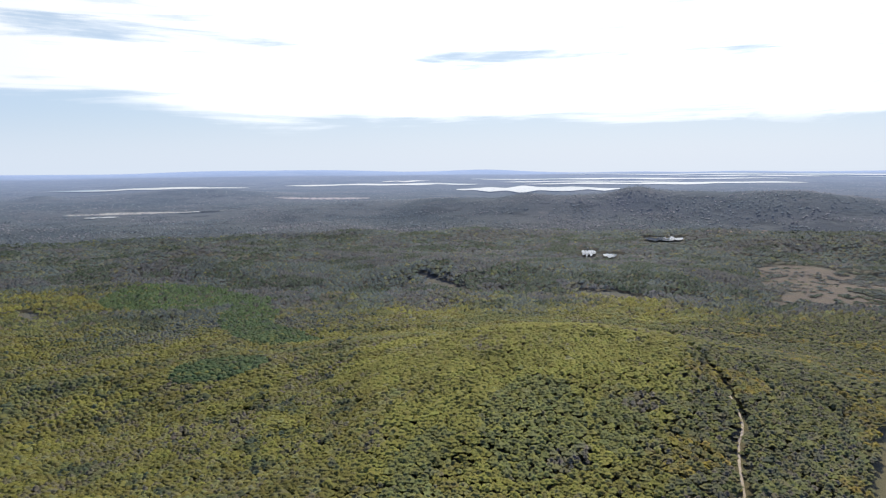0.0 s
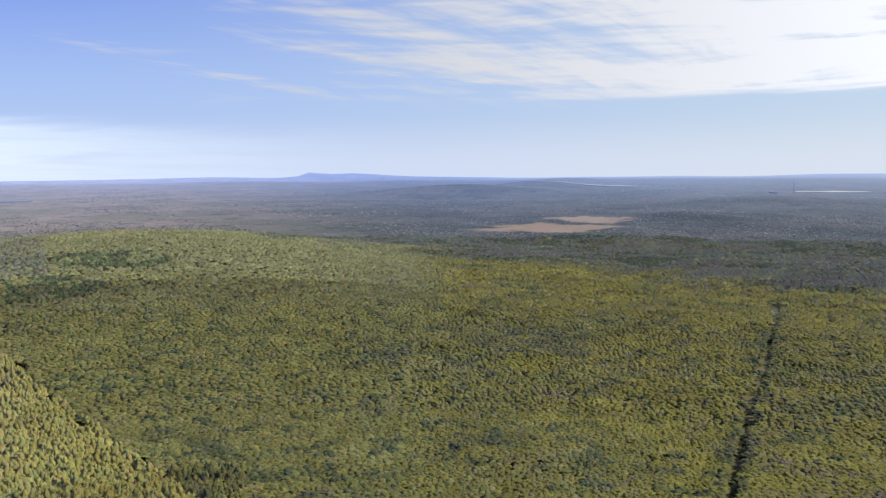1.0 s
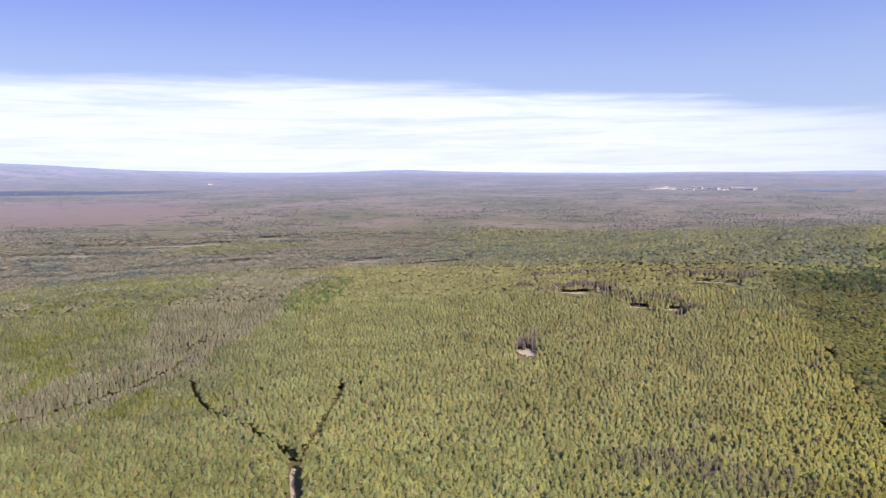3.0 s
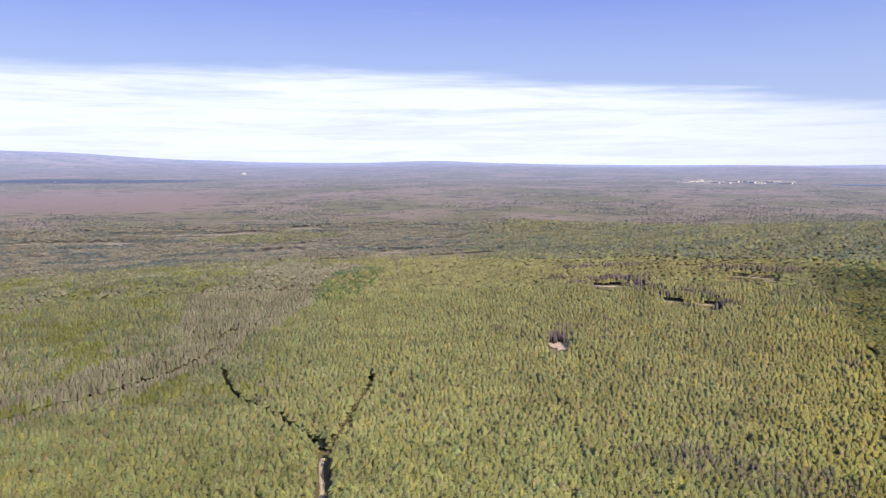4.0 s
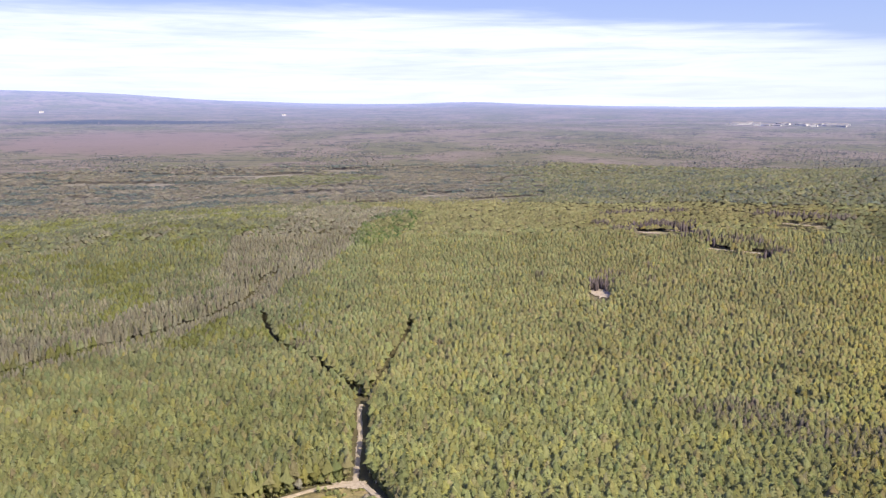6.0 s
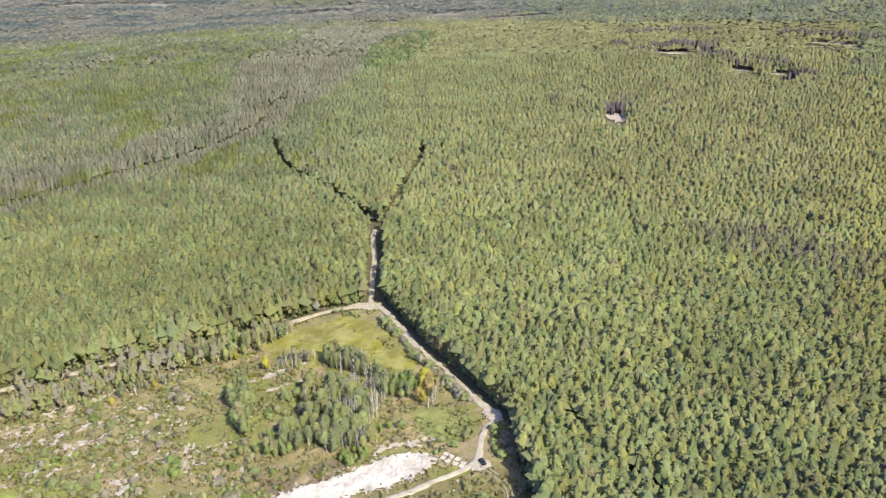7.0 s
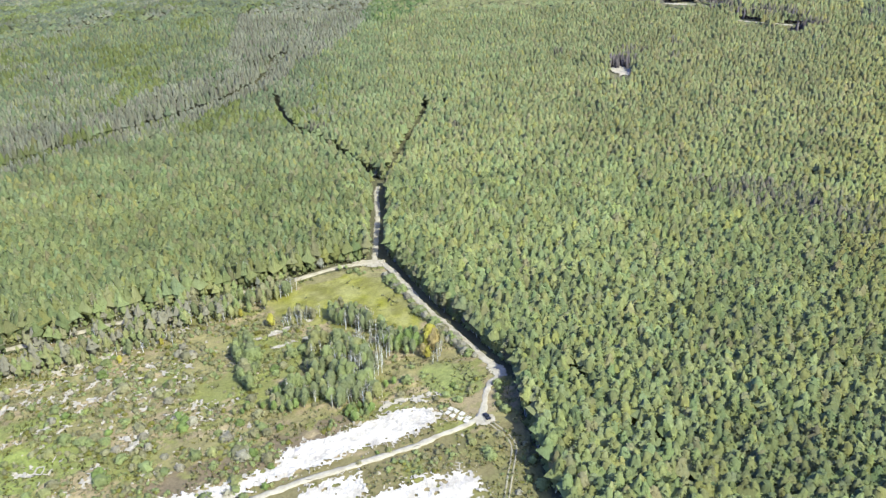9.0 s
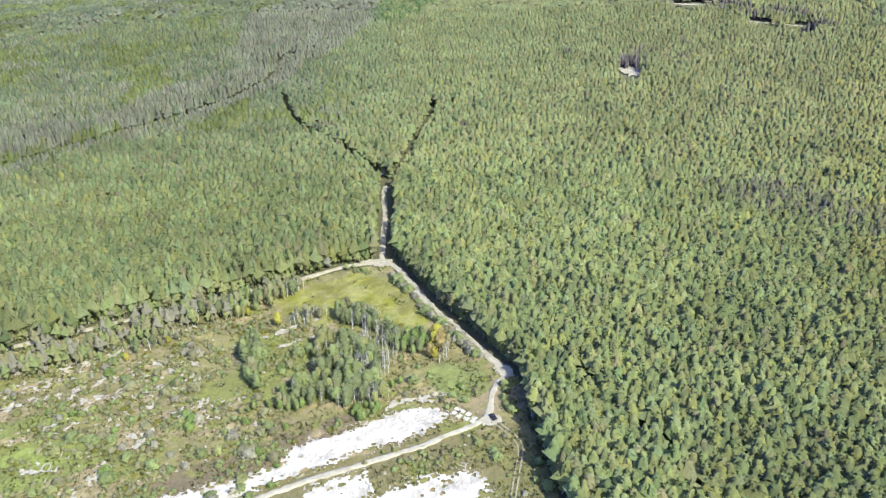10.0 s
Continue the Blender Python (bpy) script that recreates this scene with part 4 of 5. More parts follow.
# ---- the far country ----
def far_distance(el):
    """The distance at which the open country shows at so many degrees below eye level."""
    want = EYE / math.tan(radians(el))
    lo, hi = 300.0, 4900.0
    for _ in range(50):
        m = (lo + hi) / 2
        lo, hi = (m, hi) if m + 0.00125 * max(m - 1800, 0) ** 2 < want else (lo, m)
    return lo


# far lakes: azimuths, and the angles below eye level of the near and far shores
LAKES = [
    (-95, -108, 1.68, 1.55), (-86.5, -92, 1.66, 1.60), (-110.5, -124.5, 1.52, 1.40), (-123, -135, 2.05, 1.66), (-128, -147, 1.54, 1.42), (-126, -139, 1.36, 1.30),
    (-124, -146, 1.22, 1.12), (-131, -154, 0.92, 0.82), (-138, -156, 1.04, 0.98), (-71, -77, 1.42, 1.33), (-97.3, -99.6, 3.50, 3.40),
    (-103, -107, 3.26, 3.20), (-31, -35, 2.0, 1.92), (-117.5, -121, 1.30, 1.24),
]
FAR_CLUMPS = [tuft_template(80 + k, 0.8, 1, 0.45) for k in range(12)]
# the last three tints carry haze blue, for the side towards the sun
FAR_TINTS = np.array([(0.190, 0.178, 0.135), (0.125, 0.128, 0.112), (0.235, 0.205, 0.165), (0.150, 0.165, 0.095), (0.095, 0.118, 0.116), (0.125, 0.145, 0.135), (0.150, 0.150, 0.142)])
r = np.random.default_rng(5)
for lo, hi, step, seed in ((1985, 2500, 11.0, 6), (2500, 3300, 17.0, 8), (3300, 4400, 30.0, 9)):
    x, y = jittered(-hi * 0.62, hi, -hi * 0.92, hi, step, seed)
    d, azd = np.hypot(x, y), np.degrees(np.arctan2(-x, y))
    grow = 1 + 0.00125 * np.maximum(d - 1800, 0) ** 2 / d
    px, py = x * grow, y * grow
    cover = 0.42 * value_noise(px, py, 210, 11) + 0.34 * value_noise(px, py, 70, 12) + 0.24 * value_noise(px, py, 700, 13)
    fields = (((azd + 71) / 6) ** 2 + ((d - 2250) / 95) ** 2 < 1) | (((azd + 74) / 3.5) ** 2 + ((d - 2420) / 65) ** 2 < 1) | (((azd - 19.5) / 9.5) ** 2 + ((d - 2650) / 340) ** 2 < 1) | (((azd + 143) / 2.4) ** 2 + ((d - 2080) / 70) ** 2 < 1)
    for a0, a1, e0, e1 in LAKES:
        fields |= (azd < a0 + 0.3) & (azd > a1 - 0.3) & (d > far_distance(e0) - 60 - 0.10 * (d - 1900)) & (d < far_distance(e1) + 10)
    fields |= (azd < -20) & (azd > -30) & (d > far_distance(2.1)) & (d < far_distance(1.55))
    row = (azd > 15.5) & (azd < 27) & (d > 2195) & (d < 2245)
    keep = (d >= lo) & (d < hi) & (azd < 36) & (azd > -156) & (((cover > np.where(azd < -60, 0.34, 0.47)) & (~fields | (r.random(len(x)) < 0.02))) | row)
    x, y, d, azd, grow, row, cover = (q[keep] for q in (x, y, d, azd, grow, row, cover))
    roll = r.random(len(x))
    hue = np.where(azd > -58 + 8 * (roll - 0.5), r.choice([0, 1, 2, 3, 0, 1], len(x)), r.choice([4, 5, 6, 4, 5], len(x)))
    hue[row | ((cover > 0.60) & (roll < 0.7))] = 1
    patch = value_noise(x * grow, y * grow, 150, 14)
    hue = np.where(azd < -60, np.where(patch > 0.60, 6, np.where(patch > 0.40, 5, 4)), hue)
    tall = np.where(azd < -60, 4.2, 4.8) / grow * r.uniform(0.5, 1.3, len(x))
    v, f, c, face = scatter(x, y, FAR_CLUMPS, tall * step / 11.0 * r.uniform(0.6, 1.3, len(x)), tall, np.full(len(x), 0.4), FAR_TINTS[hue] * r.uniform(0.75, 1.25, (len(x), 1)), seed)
    tagged(new("far_woods", mesh_from("far_woods", v, f, FAR_LEAVES, c, True, face)), "far woods with glowing haze painted in towards the horizon", "forest", kind="stuff")


def lake(az0, az1, d0, d1, seed, label, lift=1.5):
    """A sheet of water with an uneven shore, between two azimuths and two distances."""
    r = np.random.default_rng(seed)
    n, k = 40, 5
    u = np.linspace(-1, 1, n)
    swell = np.sqrt(np.maximum(1 - u ** 2, 0.02))
    lo = (d0 + d1) / 2 - (d1 - d0) / 2 * swell * (1 + 0.45 * np.interp(u, np.linspace(-1, 1, 11), r.normal(0, 1, 11)))
    hi = (d0 + d1) / 2 + (d1 - d0) / 2 * swell * (1 + 0.45 * np.interp(u, np.linspace(-1, 1, 11), r.normal(0, 1, 11)))
    hi = np.maximum(hi, lo + 2)
    a = np.radians(az0 + (az1 - az0) * (u + 1) / 2)[:, None]
    dd = lo[:, None] + (hi - lo)[:, None] * np.linspace(0, 1, k)
    x, y = -np.sin(a) * dd, np.cos(a) * dd
    z = height(x, y)
    z = z.mean() + 0.8 * (z - z.mean()) + 0.16 * (z.max() - z.mean()) + lift
    i, j = np.meshgrid(np.arange(n - 1), np.arange(k - 1), indexing="ij")
    quads = np.stack([i * k + j, (i + 1) * k + j, (i + 1) * k + j + 1, i * k + j + 1], -1).reshape(-1, 4)
    me = mesh_from("water", np.stack([x, y, z], -1).reshape(-1, 3), quads, WATER, None, True)
    return tagged(new("water", me), label, "lake", kind="structure")


for k, (a0, a1, e0, e1) in enumerate(LAKES):
    lake(a0, a1, far_distance(e0), far_distance(e1), 100 + k, "far silver lake shining under the bright sky", 2.4)
# ponds are raised off the ground so the camera sees them over the trees
for k, (a0, a1, d0, d1) in enumerate(PONDS):
    lake(a0, a1, d0, d1, 120 + k, "small woodland pond mirroring the white sky", 5.0 if k < 2 else 3.6)


def box(bm, cx, cy, cz, sx, sy, sz, bevel=0.0):
    res = bmesh.ops.create_cube(bm, size=1.0, matrix=Matrix.Translation((cx, cy, cz)) @ Matrix.Diagonal((sx, sy, sz, 1)))
    if bevel:
        edges = list({e for v in res["verts"] for e in v.link_edges})
        bmesh.ops.bevel(bm, geom=edges, offset=bevel, segments=2, affect="EDGES")
    return res["verts"]


def building(w, dpt, h, m):
    """A far block: walls with a band of windows and a shallow roof."""
    ob = new("building")
    ob.matrix_world = m
    bm = bmesh.new()
    box(bm, 0, 0, h / 2, w, dpt, h)
    part("wall", bm, WALL_WHITE, ob)
    bm = bmesh.new()
    vs = box(bm, 0, 0, h + 0.6, w + 0.8, dpt + 0.8, 1.2)
    for q in vs:
        if q.co.z > h + 0.6:
            q.co.y *= 0.15
            q.co.z += 1.0
    part("roof", bm, ROOF_GREY, ob, "shallow grey pitched roof")
    for s in range(max(2, int(w / 5))):
        bm = bmesh.new()
        box(bm, -w / 2 + (s + 0.5) * w / max(2, int(w / 5)), -dpt / 2 - 0.03, h * 0.55, 1.8, 0.1, h * 0.35)
        part("window", bm, CAR_GLASS, ob)
    return tagged(ob, "far white block building with a grey roof", "building", "settlement on the plain")


r = random.Random(4)
for k in range(44):
    az, el = r.uniform(-21.6, -28.6), r.uniform(1.70, 1.90)
    d = far_distance(el)
    px, py = polar(az, d)
    building(r.uniform(14, 46), r.uniform(9, 15), r.uniform(4.0, 7.5), pose(px, py, z_at(px, py) - 0.3, 0, 0, az + r.uniform(-25, 25)))
for az, el in ((-86.3, 1.75), (-86.0, 1.72), (25.6, 1.05), (10.0, 1.2)):
    d = far_distance(el)
    px, py = polar(az, d)
    building(18, 10, 7, pose(px, py, z_at(px, py) - 0.3, 0, 0, az))


def mast():
    px, py = polar(-87.4, 3300)
    ob = new("lattice_mast")
    ob.matrix_world = pose(px, py, z_at(px, py) - 0.5)
    h = 52.0
    for sx, sy in ((-1, -1), (1, -1), (1, 1), (-1, 1)):
        bm = bmesh.new()
        bmesh.ops.create_cone(bm, cap_ends=True, segments=6, radius1=0.5, radius2=0.3, depth=h, matrix=Matrix.Translation((0, 0, h / 2)))
        for q in bm.verts:
            k = 1.0 - 0.8 * q.co.z / h
            q.co.x, q.co.y = q.co.x + sx * 2.4 * k, q.co.y + sy * 2.4 * k
        part("leg", bm, STEEL, ob)
    for i in range(9):
        z, k = 3 + i * 5.4, 2.4 * (1.0 - 0.8 * (3 + i * 5.4) / h)
        bm = bmesh.new()
        for sx, sy, lx, ly in ((0, -k, 2 * k, 0.3), (0, k, 2 * k, 0.3), (-k, 0, 0.3, 2 * k), (k, 0, 0.3, 2 * k)):
            box(bm, sx, sy, z, lx, ly, 0.4)
        part("brace", bm, STEEL, ob)
    tagged(ob, "slim grey steel lattice mast on the plain", "mast")


mast()

# ---- the quarry meadow ----
STREAK_C, STREAK_S = math.cos(radians(24)), math.sin(radians(24))


def streaks(x, y, long=16.0, short=3.4, seed=20):
    u, v = x * STREAK_C + y * STREAK_S, -x * STREAK_S + y * STREAK_C
    a = value_noise(u * short / long, v, short, seed)
    b = value_noise(u * 0.5, v, short * 0.45, seed + 1)
    c = value_noise(x, y, 1.6, seed + 2)
    return 0.5 * a + 0.3 * b + 0.2 * c


def sheet(name, mask, x0, x1, y0, y1, step, lift, mat, tint, label, category, kind):
    """A ground sheet over the grid cells that the mask keeps."""
    gx, gy = np.meshgrid(np.arange(x0, x1, step), np.arange(y0, y1, step), indexing="ij")
    n, k = gx.shape
    keep = mask(gx, gy)
    cell = keep[:-1, :-1] & keep[1:, :-1] & keep[1:, 1:] & keep[:-1, 1:]
    i, j = np.where(cell)
    quads = np.stack([i * k + j, (i + 1) * k + j, (i + 1) * k + j + 1, i * k + j + 1], -1)
    used = np.unique(quads)
    back = np.zeros(n * k, int)
    back[used] = np.arange(len(used))
    xf, yf = gx.ravel()[used], gy.ravel()[used]
    jit = np.random.default_rng(9).uniform(-0.35, 0.35, (2, len(used))) * step
    xf, yf = xf + jit[0], yf + jit[1]
    zf = height(xf, yf) + lift(xf, yf)
    tints = None if tint is None else tint(xf, yf)
    me = mesh_from(name, np.stack([xf, yf, zf], -1), back[quads], mat, tints, False)
    return tagged(new(name, me), label, category, kind=kind)


MEADOW = [(-34, 344), (-60, 332), (-84, 312), (-78, 296), (-52, 288), (-34, 282), (-14, 284), (-10, 297), (-24, 330)]


def meadow_tint(x, y):
    s, n, m = streaks(x, y), value_noise(x, y, 11, 30), value_noise(x, y, 4, 31)
    t = np.stack([0.218 + 0.06 * m, 0.222 + 0.05 * m, 0.104 + 0.03 * m], -1)
    green = np.clip((n - 0.42) * 4, 0, 1)[:, None]
    t = t * (1 - green) + green * np.array([0.205, 0.235, 0.075])
    t = np.where((s > 0.56)[:, None], np.array([0.33, 0.295, 0.19]), t)
    lush = inside(x + (n - 0.5) * 12, y + (m - 0.5) * 8, MEADOW)
    t[lush] = (np.array([0.252, 0.272, 0.082]) + (m[lush, None] - 0.5) * 0.10)
    rough = lush & (near_line(x, y, [(-70, 332), (-48, 342), (-28, 336)]) < 9 * n + 3)
    t[rough] = np.array([0.258, 0.258, 0.135])
    t[(oval(x, y, -60, 256, 34, 26, 8) < 0.5 + n) & (m > 0.25)] = np.array([0.215, 0.250, 0.085])
    t[(oval(x, y, 2, 247, 16, 10, -40) < 0.6 + n)] = np.array([0.222, 0.275, 0.100])
    t[((oval(x, y, -142, 200, 22, 12, 25) < 0.5 + n) | (oval(x, y, -150, 225, 20, 5, 25) < 0.5 + n)) & (m > 0.2)] = np.array([0.222, 0.280, 0.085])
    bare = (near_line(x, y, [(-104, 188), (-84, 197), (-66, 205), (-58, 213), (-40, 221)]) < 2.5 + 6 * n) & (m > 0.22)
    t[bare] = np.array([0.185, 0.160, 0.115])
    south = (y < 222 - 0.0 * x) & (x > -60)
    t = np.where((south & (n < 0.55))[:, None], np.array([0.205, 0.198, 0.100]), t)
    t = np.where(((x > 2) & (y < 216) & (n > 0.3))[:, None], np.array([0.200, 0.208, 0.090]), t)
    return t * (0.72 + 0.5 * value_noise(x, y, 1.7, 37))[:, None] * np.array([1.20, 1.01, 0.80])


sheet("meadow", lambda x, y: inside(x, y, QUARRY) & (y > 150), -262, 60, 130, 350, 1.4,
      lambda x, y: 0.10 + 0.35 * (streaks(x, y) - 0.3) + 0.15 * value_noise(x, y, 2.2, 33), GROUND, meadow_tint,
      "rough grass and bare soil of an old chalk quarry", "meadow", "structure")

sheet("road", lambda x, y: oval(x + (value_noise(x, y, 3, 95) - 0.5) * 3, y, -37, 345, 8.5, 4.2, -10) < 1, -50, -24, 336, 354, 0.8, lambda x, y: 0.42 + 0 * x, DIRT, None,
      "pale trampled dirt where three roads meet", "road", "structure")
sheet("road", lambda x, y: oval(x + (value_noise(x, y, 3, 96) - 0.5) * 3, y, 20.5, 253, 5.5, 3.6, -50) < 1, 8, 34, 240, 262, 0.7, lambda x, y: 0.60 + 0 * x, DIRT, None,
      "pale trampled dirt at the road's bend", "road", "structure")
sheet("road", lambda x, y: oval(x + (value_noise(x, y, 3, 97) - 0.5) * 3, y, 13.8, 222.5, 4.2, 3.0, 30) < 1, 4, 26, 214, 232, 0.6, lambda x, y: 0.60 + 0 * x, DIRT, None,
      "pale dirt where two tracks meet", "road", "structure")

CHALK_BANKS = [
    [(-104, 182), (-79, 192), (-60, 199), (-56, 208), (-49, 213), (-39, 216), (-30, 222), (-19, 228), (-10, 230.5), (-5, 229.5), (-1, 224), (-5, 219), (-16, 211.5), (-28, 208.5), (-35, 205), (-39, 200), (-48, 197.5), (-62, 190), (-86, 174)],
    [(-45, 191), (-36, 195), (-31, 198), (-27, 198), (-27, 192), (-25, 186), (-28, 174), (-54, 174)],
    [(-26, 186), (-18, 190.5), (-13, 191.5), (-9, 195.5), (-1, 197), (5, 199.5), (10, 197), (11, 191), (14, 188), (11, 180), (8, 168), (-26, 168)],
]
for k, ring in enumerate(CHALK_BANKS):
    def chalk_mask(x, y, ring=ring, k=k):
        wx, wy = (value_noise(x, y, 2.0, 40 + k) - 0.5) * 3.0 + (value_noise(x, y, 0.7, 41 + k) - 0.5) * 1.6, (value_noise(x, y, 2.0, 50 + k) - 0.5) * 3.0 + (value_noise(x, y, 0.7, 51 + k) - 0.5) * 1.6
        near_edge = near_line(x, y, ring + ring[:1])
        hole = streaks(x, y, 9, 1.6, 60 + k) + 0.5 * (value_noise(x, y, 0.9, 64) - 0.5) > np.interp(near_edge, [0, 2, 6], [0.60, 0.82, 1.2] if k == 0 else [0.54, 0.70, 0.86])
        return inside(x + wx, y + wy, ring) & ~hole

    def chalk_lift(x, y, k=k):
        return 0.50 + 0.9 * np.abs(value_noise(x, y, 5.0, 44) - 0.5) + 0.40 * np.abs(value_noise(x, y, 1.6, 43) - 0.5) + 0.22 * value_noise(x, y, 1.2, 45)

    xs, ys = [p[0] for p in ring], [p[1] for p in ring]
    sheet("chalk_bank", chalk_mask, min(xs) - 4, max(xs) + 4, min(ys) - 4, max(ys) + 4, 0.36, chalk_lift, CHALK, None,
          "bright white broken chalk bank with grassy cracks", "chalk", "structure")


def crumbs(x, y):
    near = np.full(np.shape(x), 1e9)
    for ring in CHALK_BANKS:
        near = np.minimum(near, near_line(x, y, ring + ring[:1]))
    return (near < 3.4) & (value_noise(x, y, 0.8, 46) + 0.35 * value_noise(x, y, 3.0, 47) > 0.80 + 0.07 * near) & (near_line(x, y, TRACK) > 1.8)


sheet("chalk_rubble", crumbs, -106, 18, 166, 234, 0.4, lambda x, y: 0.42 + 0.4 * value_noise(x, y, 0.9, 48), ROCK, None,
      "crumbs of pale chalk strewn round the banks", "rubble", "stuff")


RUBBLE_ROWS = [
    ([(-156, 257), (-141, 267.5), (-127, 277), (-113, 288)], 3.0, 0.40), ([(-168, 232), (-154, 238), (-138, 236.5), (-119, 239), (-103, 244)], 2.6, 0.52), ([(-152, 220), (-131, 225), (-105, 228)], 2.2, 0.60),
    ([(-121, 259), (-104, 252)], 2.2, 0.50), ([(-114, 244), (-102, 249)], 3.0, 0.45), ([(-109, 262), (-103, 258)], 2.0, 0.45), ([(-121, 195), (-118, 201)], 3.2, 0.40), ([(-112, 211), (-108, 219)], 2.6, 0.55), ([(-146, 243), (-144, 246)], 1.8, 0.3),
    ([(-24, 231), (-12, 234.5), (-3, 237.5)], 2.4, 0.40), ([(-100, 228), (-94, 236)], 2.4, 0.5), ([(-98, 268), (-90, 272)], 2.0, 0.5), ([(-120, 283), (-104, 292)], 1.6, 0.6),
]


def rubble_mask(x, y):
    left = inside(x, y, [(-160, 278), (-112, 288), (-92, 268), (-62, 228), (-72, 206), (-120, 178), (-200, 180), (-230, 240)])
    s = streaks(x, y)
    hit = left & (s + 0.9 * (value_noise(x, y, 1.2, 73) - 0.5) > 0.70) & (value_noise(x, y, 9, 70) > 0.40)
    rough = 0.55 * value_noise(x, y, 1.1, 74) + 0.45 * value_noise(x, y, 3.0, 75)
    for line, width, need in RUBBLE_ROWS:
        far = near_line(x, y, line) / width
        hit |= (far < 1.3) & (rough > need + 0.22 * np.maximum(far - 0.4, 0))
    return hit


sheet("chalk_rubble", rubble_mask, -240, 10, 175, 295, 0.45, lambda x, y: 0.30 + 0.7 * value_noise(x, y, 1.2, 71), ROCK, None,
      "streaks of pale chalk rubble in the rough grass", "rubble", "stuff")
sheet("chalk_rubble", lambda x, y: ((near_line(x, y, [(-84, 277), (-66, 287)]) < 2.2) | (near_line(x, y, [(-60, 292), (-55, 293)]) < 1.3) | (near_line(x, y, [(-72, 271), (-58, 279)]) < 1.4)) & (value_noise(x, y, 2.2, 77) > 0.3),
      -100, -40, 262, 300, 0.6, lambda x, y: 0.30 + 0.5 * value_noise(x, y, 1.2, 72), ROCK, None, "small pale heaps of chalk rubble beside young birches", "rubble", "stuff")
sheet("chalk_bank", lambda x, y: oval(x + (value_noise(x, y, 4, 80) - 0.5) * 6, y + (value_noise(x, y, 5, 83) - 0.5) * 12, 166, 702, 11, 17, 12) < 1, 145, 190, 680, 735, 0.9,
      lambda x, y: 0.4 + 1.2 * value_noise(x, y, 3, 81), ROCK, None, "pale chalk pit in a forest clearing", "chalk", "structure")
sheet("chalk_bank", lambda x, y: np.any([oval(x, y, cx, cy, a * 0.8, b * 0.55, -38) < 0.5 + value_noise(x, y, 6, 82) for cx, cy, a, b in BARE_SOIL], axis=0), 240, 510, 795, 985, 1.2,
      lambda x, y: 0.4 + 0.8 * value_noise(x, y, 3, 82), DIRT, None, "pale bare soil in a far forest clearing", "clearing", "structure")


def slab(w, dpt, m):
    bm = bmesh.new()
    box(bm, 0, 0, 0.12, w, dpt, 0.24, 0.04)
    ob = part("concrete_slab", bm, CONCRETE)
    ob.matrix_world = m
    return tagged(ob, "weathered pale concrete slab lying by the track", "slab", "slabs by the track")


r = random.Random(2)
for row in range(2):
    for col in range(4):
        sx, sy = 1.6 + col * 2.2 - row * 1.2, 229.2 - col * 1.7 - row * 2.4
        slab(1.7 + r.random() * 0.4, 2.0, pose(sx + r.uniform(-0.3, 0.3), sy + r.uniform(-0.3, 0.3), z_at(sx, sy) + 0.42, r.uniform(-5, 5), r.uniform(-5, 5), -36 + r.uniform(-9, 9)))


def boulder_mesh(seed):
    r = np.random.default_rng(seed)
    v = ICO2[0] * (1 + r.normal(0, 0.07, (len(ICO2[0]), 1))) * (1.0, 0.7, 0.4)
    v = np.where(v > 0.55, 0.55, v) + (0, 0, 0.1)
    return mesh_from("chalk_boulder", v, ICO2[1], ROCK)


BOULDERS = [boulder_mesh(k) for k in range(5)]
r = random.Random(8)
for k in range(60):
    if k < 42:
        bx, by = r.uniform(-165, -66), r.uniform(192, 275)
    else:
        bx, by = r.uniform(-50, 16), r.uniform(176, 232)
    if near_line(np.array([bx]), np.array([by]), TRACK)[0] < 3:
        continue
    ob = new("chalk_boulder", BOULDERS[k % 5])
    s = r.uniform(0.4, 1.1)
    ob.matrix_world = pose(bx, by, z_at(bx, by) + 0.15, 0, 0, r.uniform(0, 360)) @ Matrix.Diagonal((s, s, s * 0.8, 1))
    tagged(ob, "pale chalk boulder half sunk in rough grass", "boulder", "boulders on the quarry floor")

# ---- single trees and shrubs ----


def tree_meshes(seed, clumps, width):
    r = np.random.default_rng(seed)
    full = clumps > 8
    v, f, n = leafy_template(seed, ICO2 if full else ICO1, width, clumps * (7 if full else 6), 0.052 if full else 0.030, 0.0, 0.86 if full else 0.10)
    crown = mesh_from("crown", v * (1, 1, 0.78) + (0, 0, 0.22), f, TREE_LEAVES, None, True, n)
    bm = bmesh.new()
    bmesh.ops.create_cone(bm, cap_ends=True, segments=6, radius1=0.021 if clumps < 8 else 0.013, radius2=0.006, depth=0.94, matrix=Matrix.Translation((0, 0, 0.45)))
    for k in range(5):
        a, h = r.random() * 6.283, 0.3 + 0.1 * k
        m = Matrix.Translation((math.cos(a) * 0.05, math.sin(a) * 0.05, h + 0.06)) @ Matrix.Rotation(a, 4, "Z") @ Matrix.Rotation(radians(42), 4, "Y")
        bmesh.ops.create_cone(bm, cap_ends=True, segments=4, radius1=0.009 if clumps < 8 else 0.005, radius2=0.003, depth=0.22 if clumps < 8 else 0.17, matrix=m)
    trunk = bpy.data.meshes.new("trunk")
    bm.to_mesh(trunk)
    bm.free()
    trunk.materials.append(BARK)
    return crown, trunk


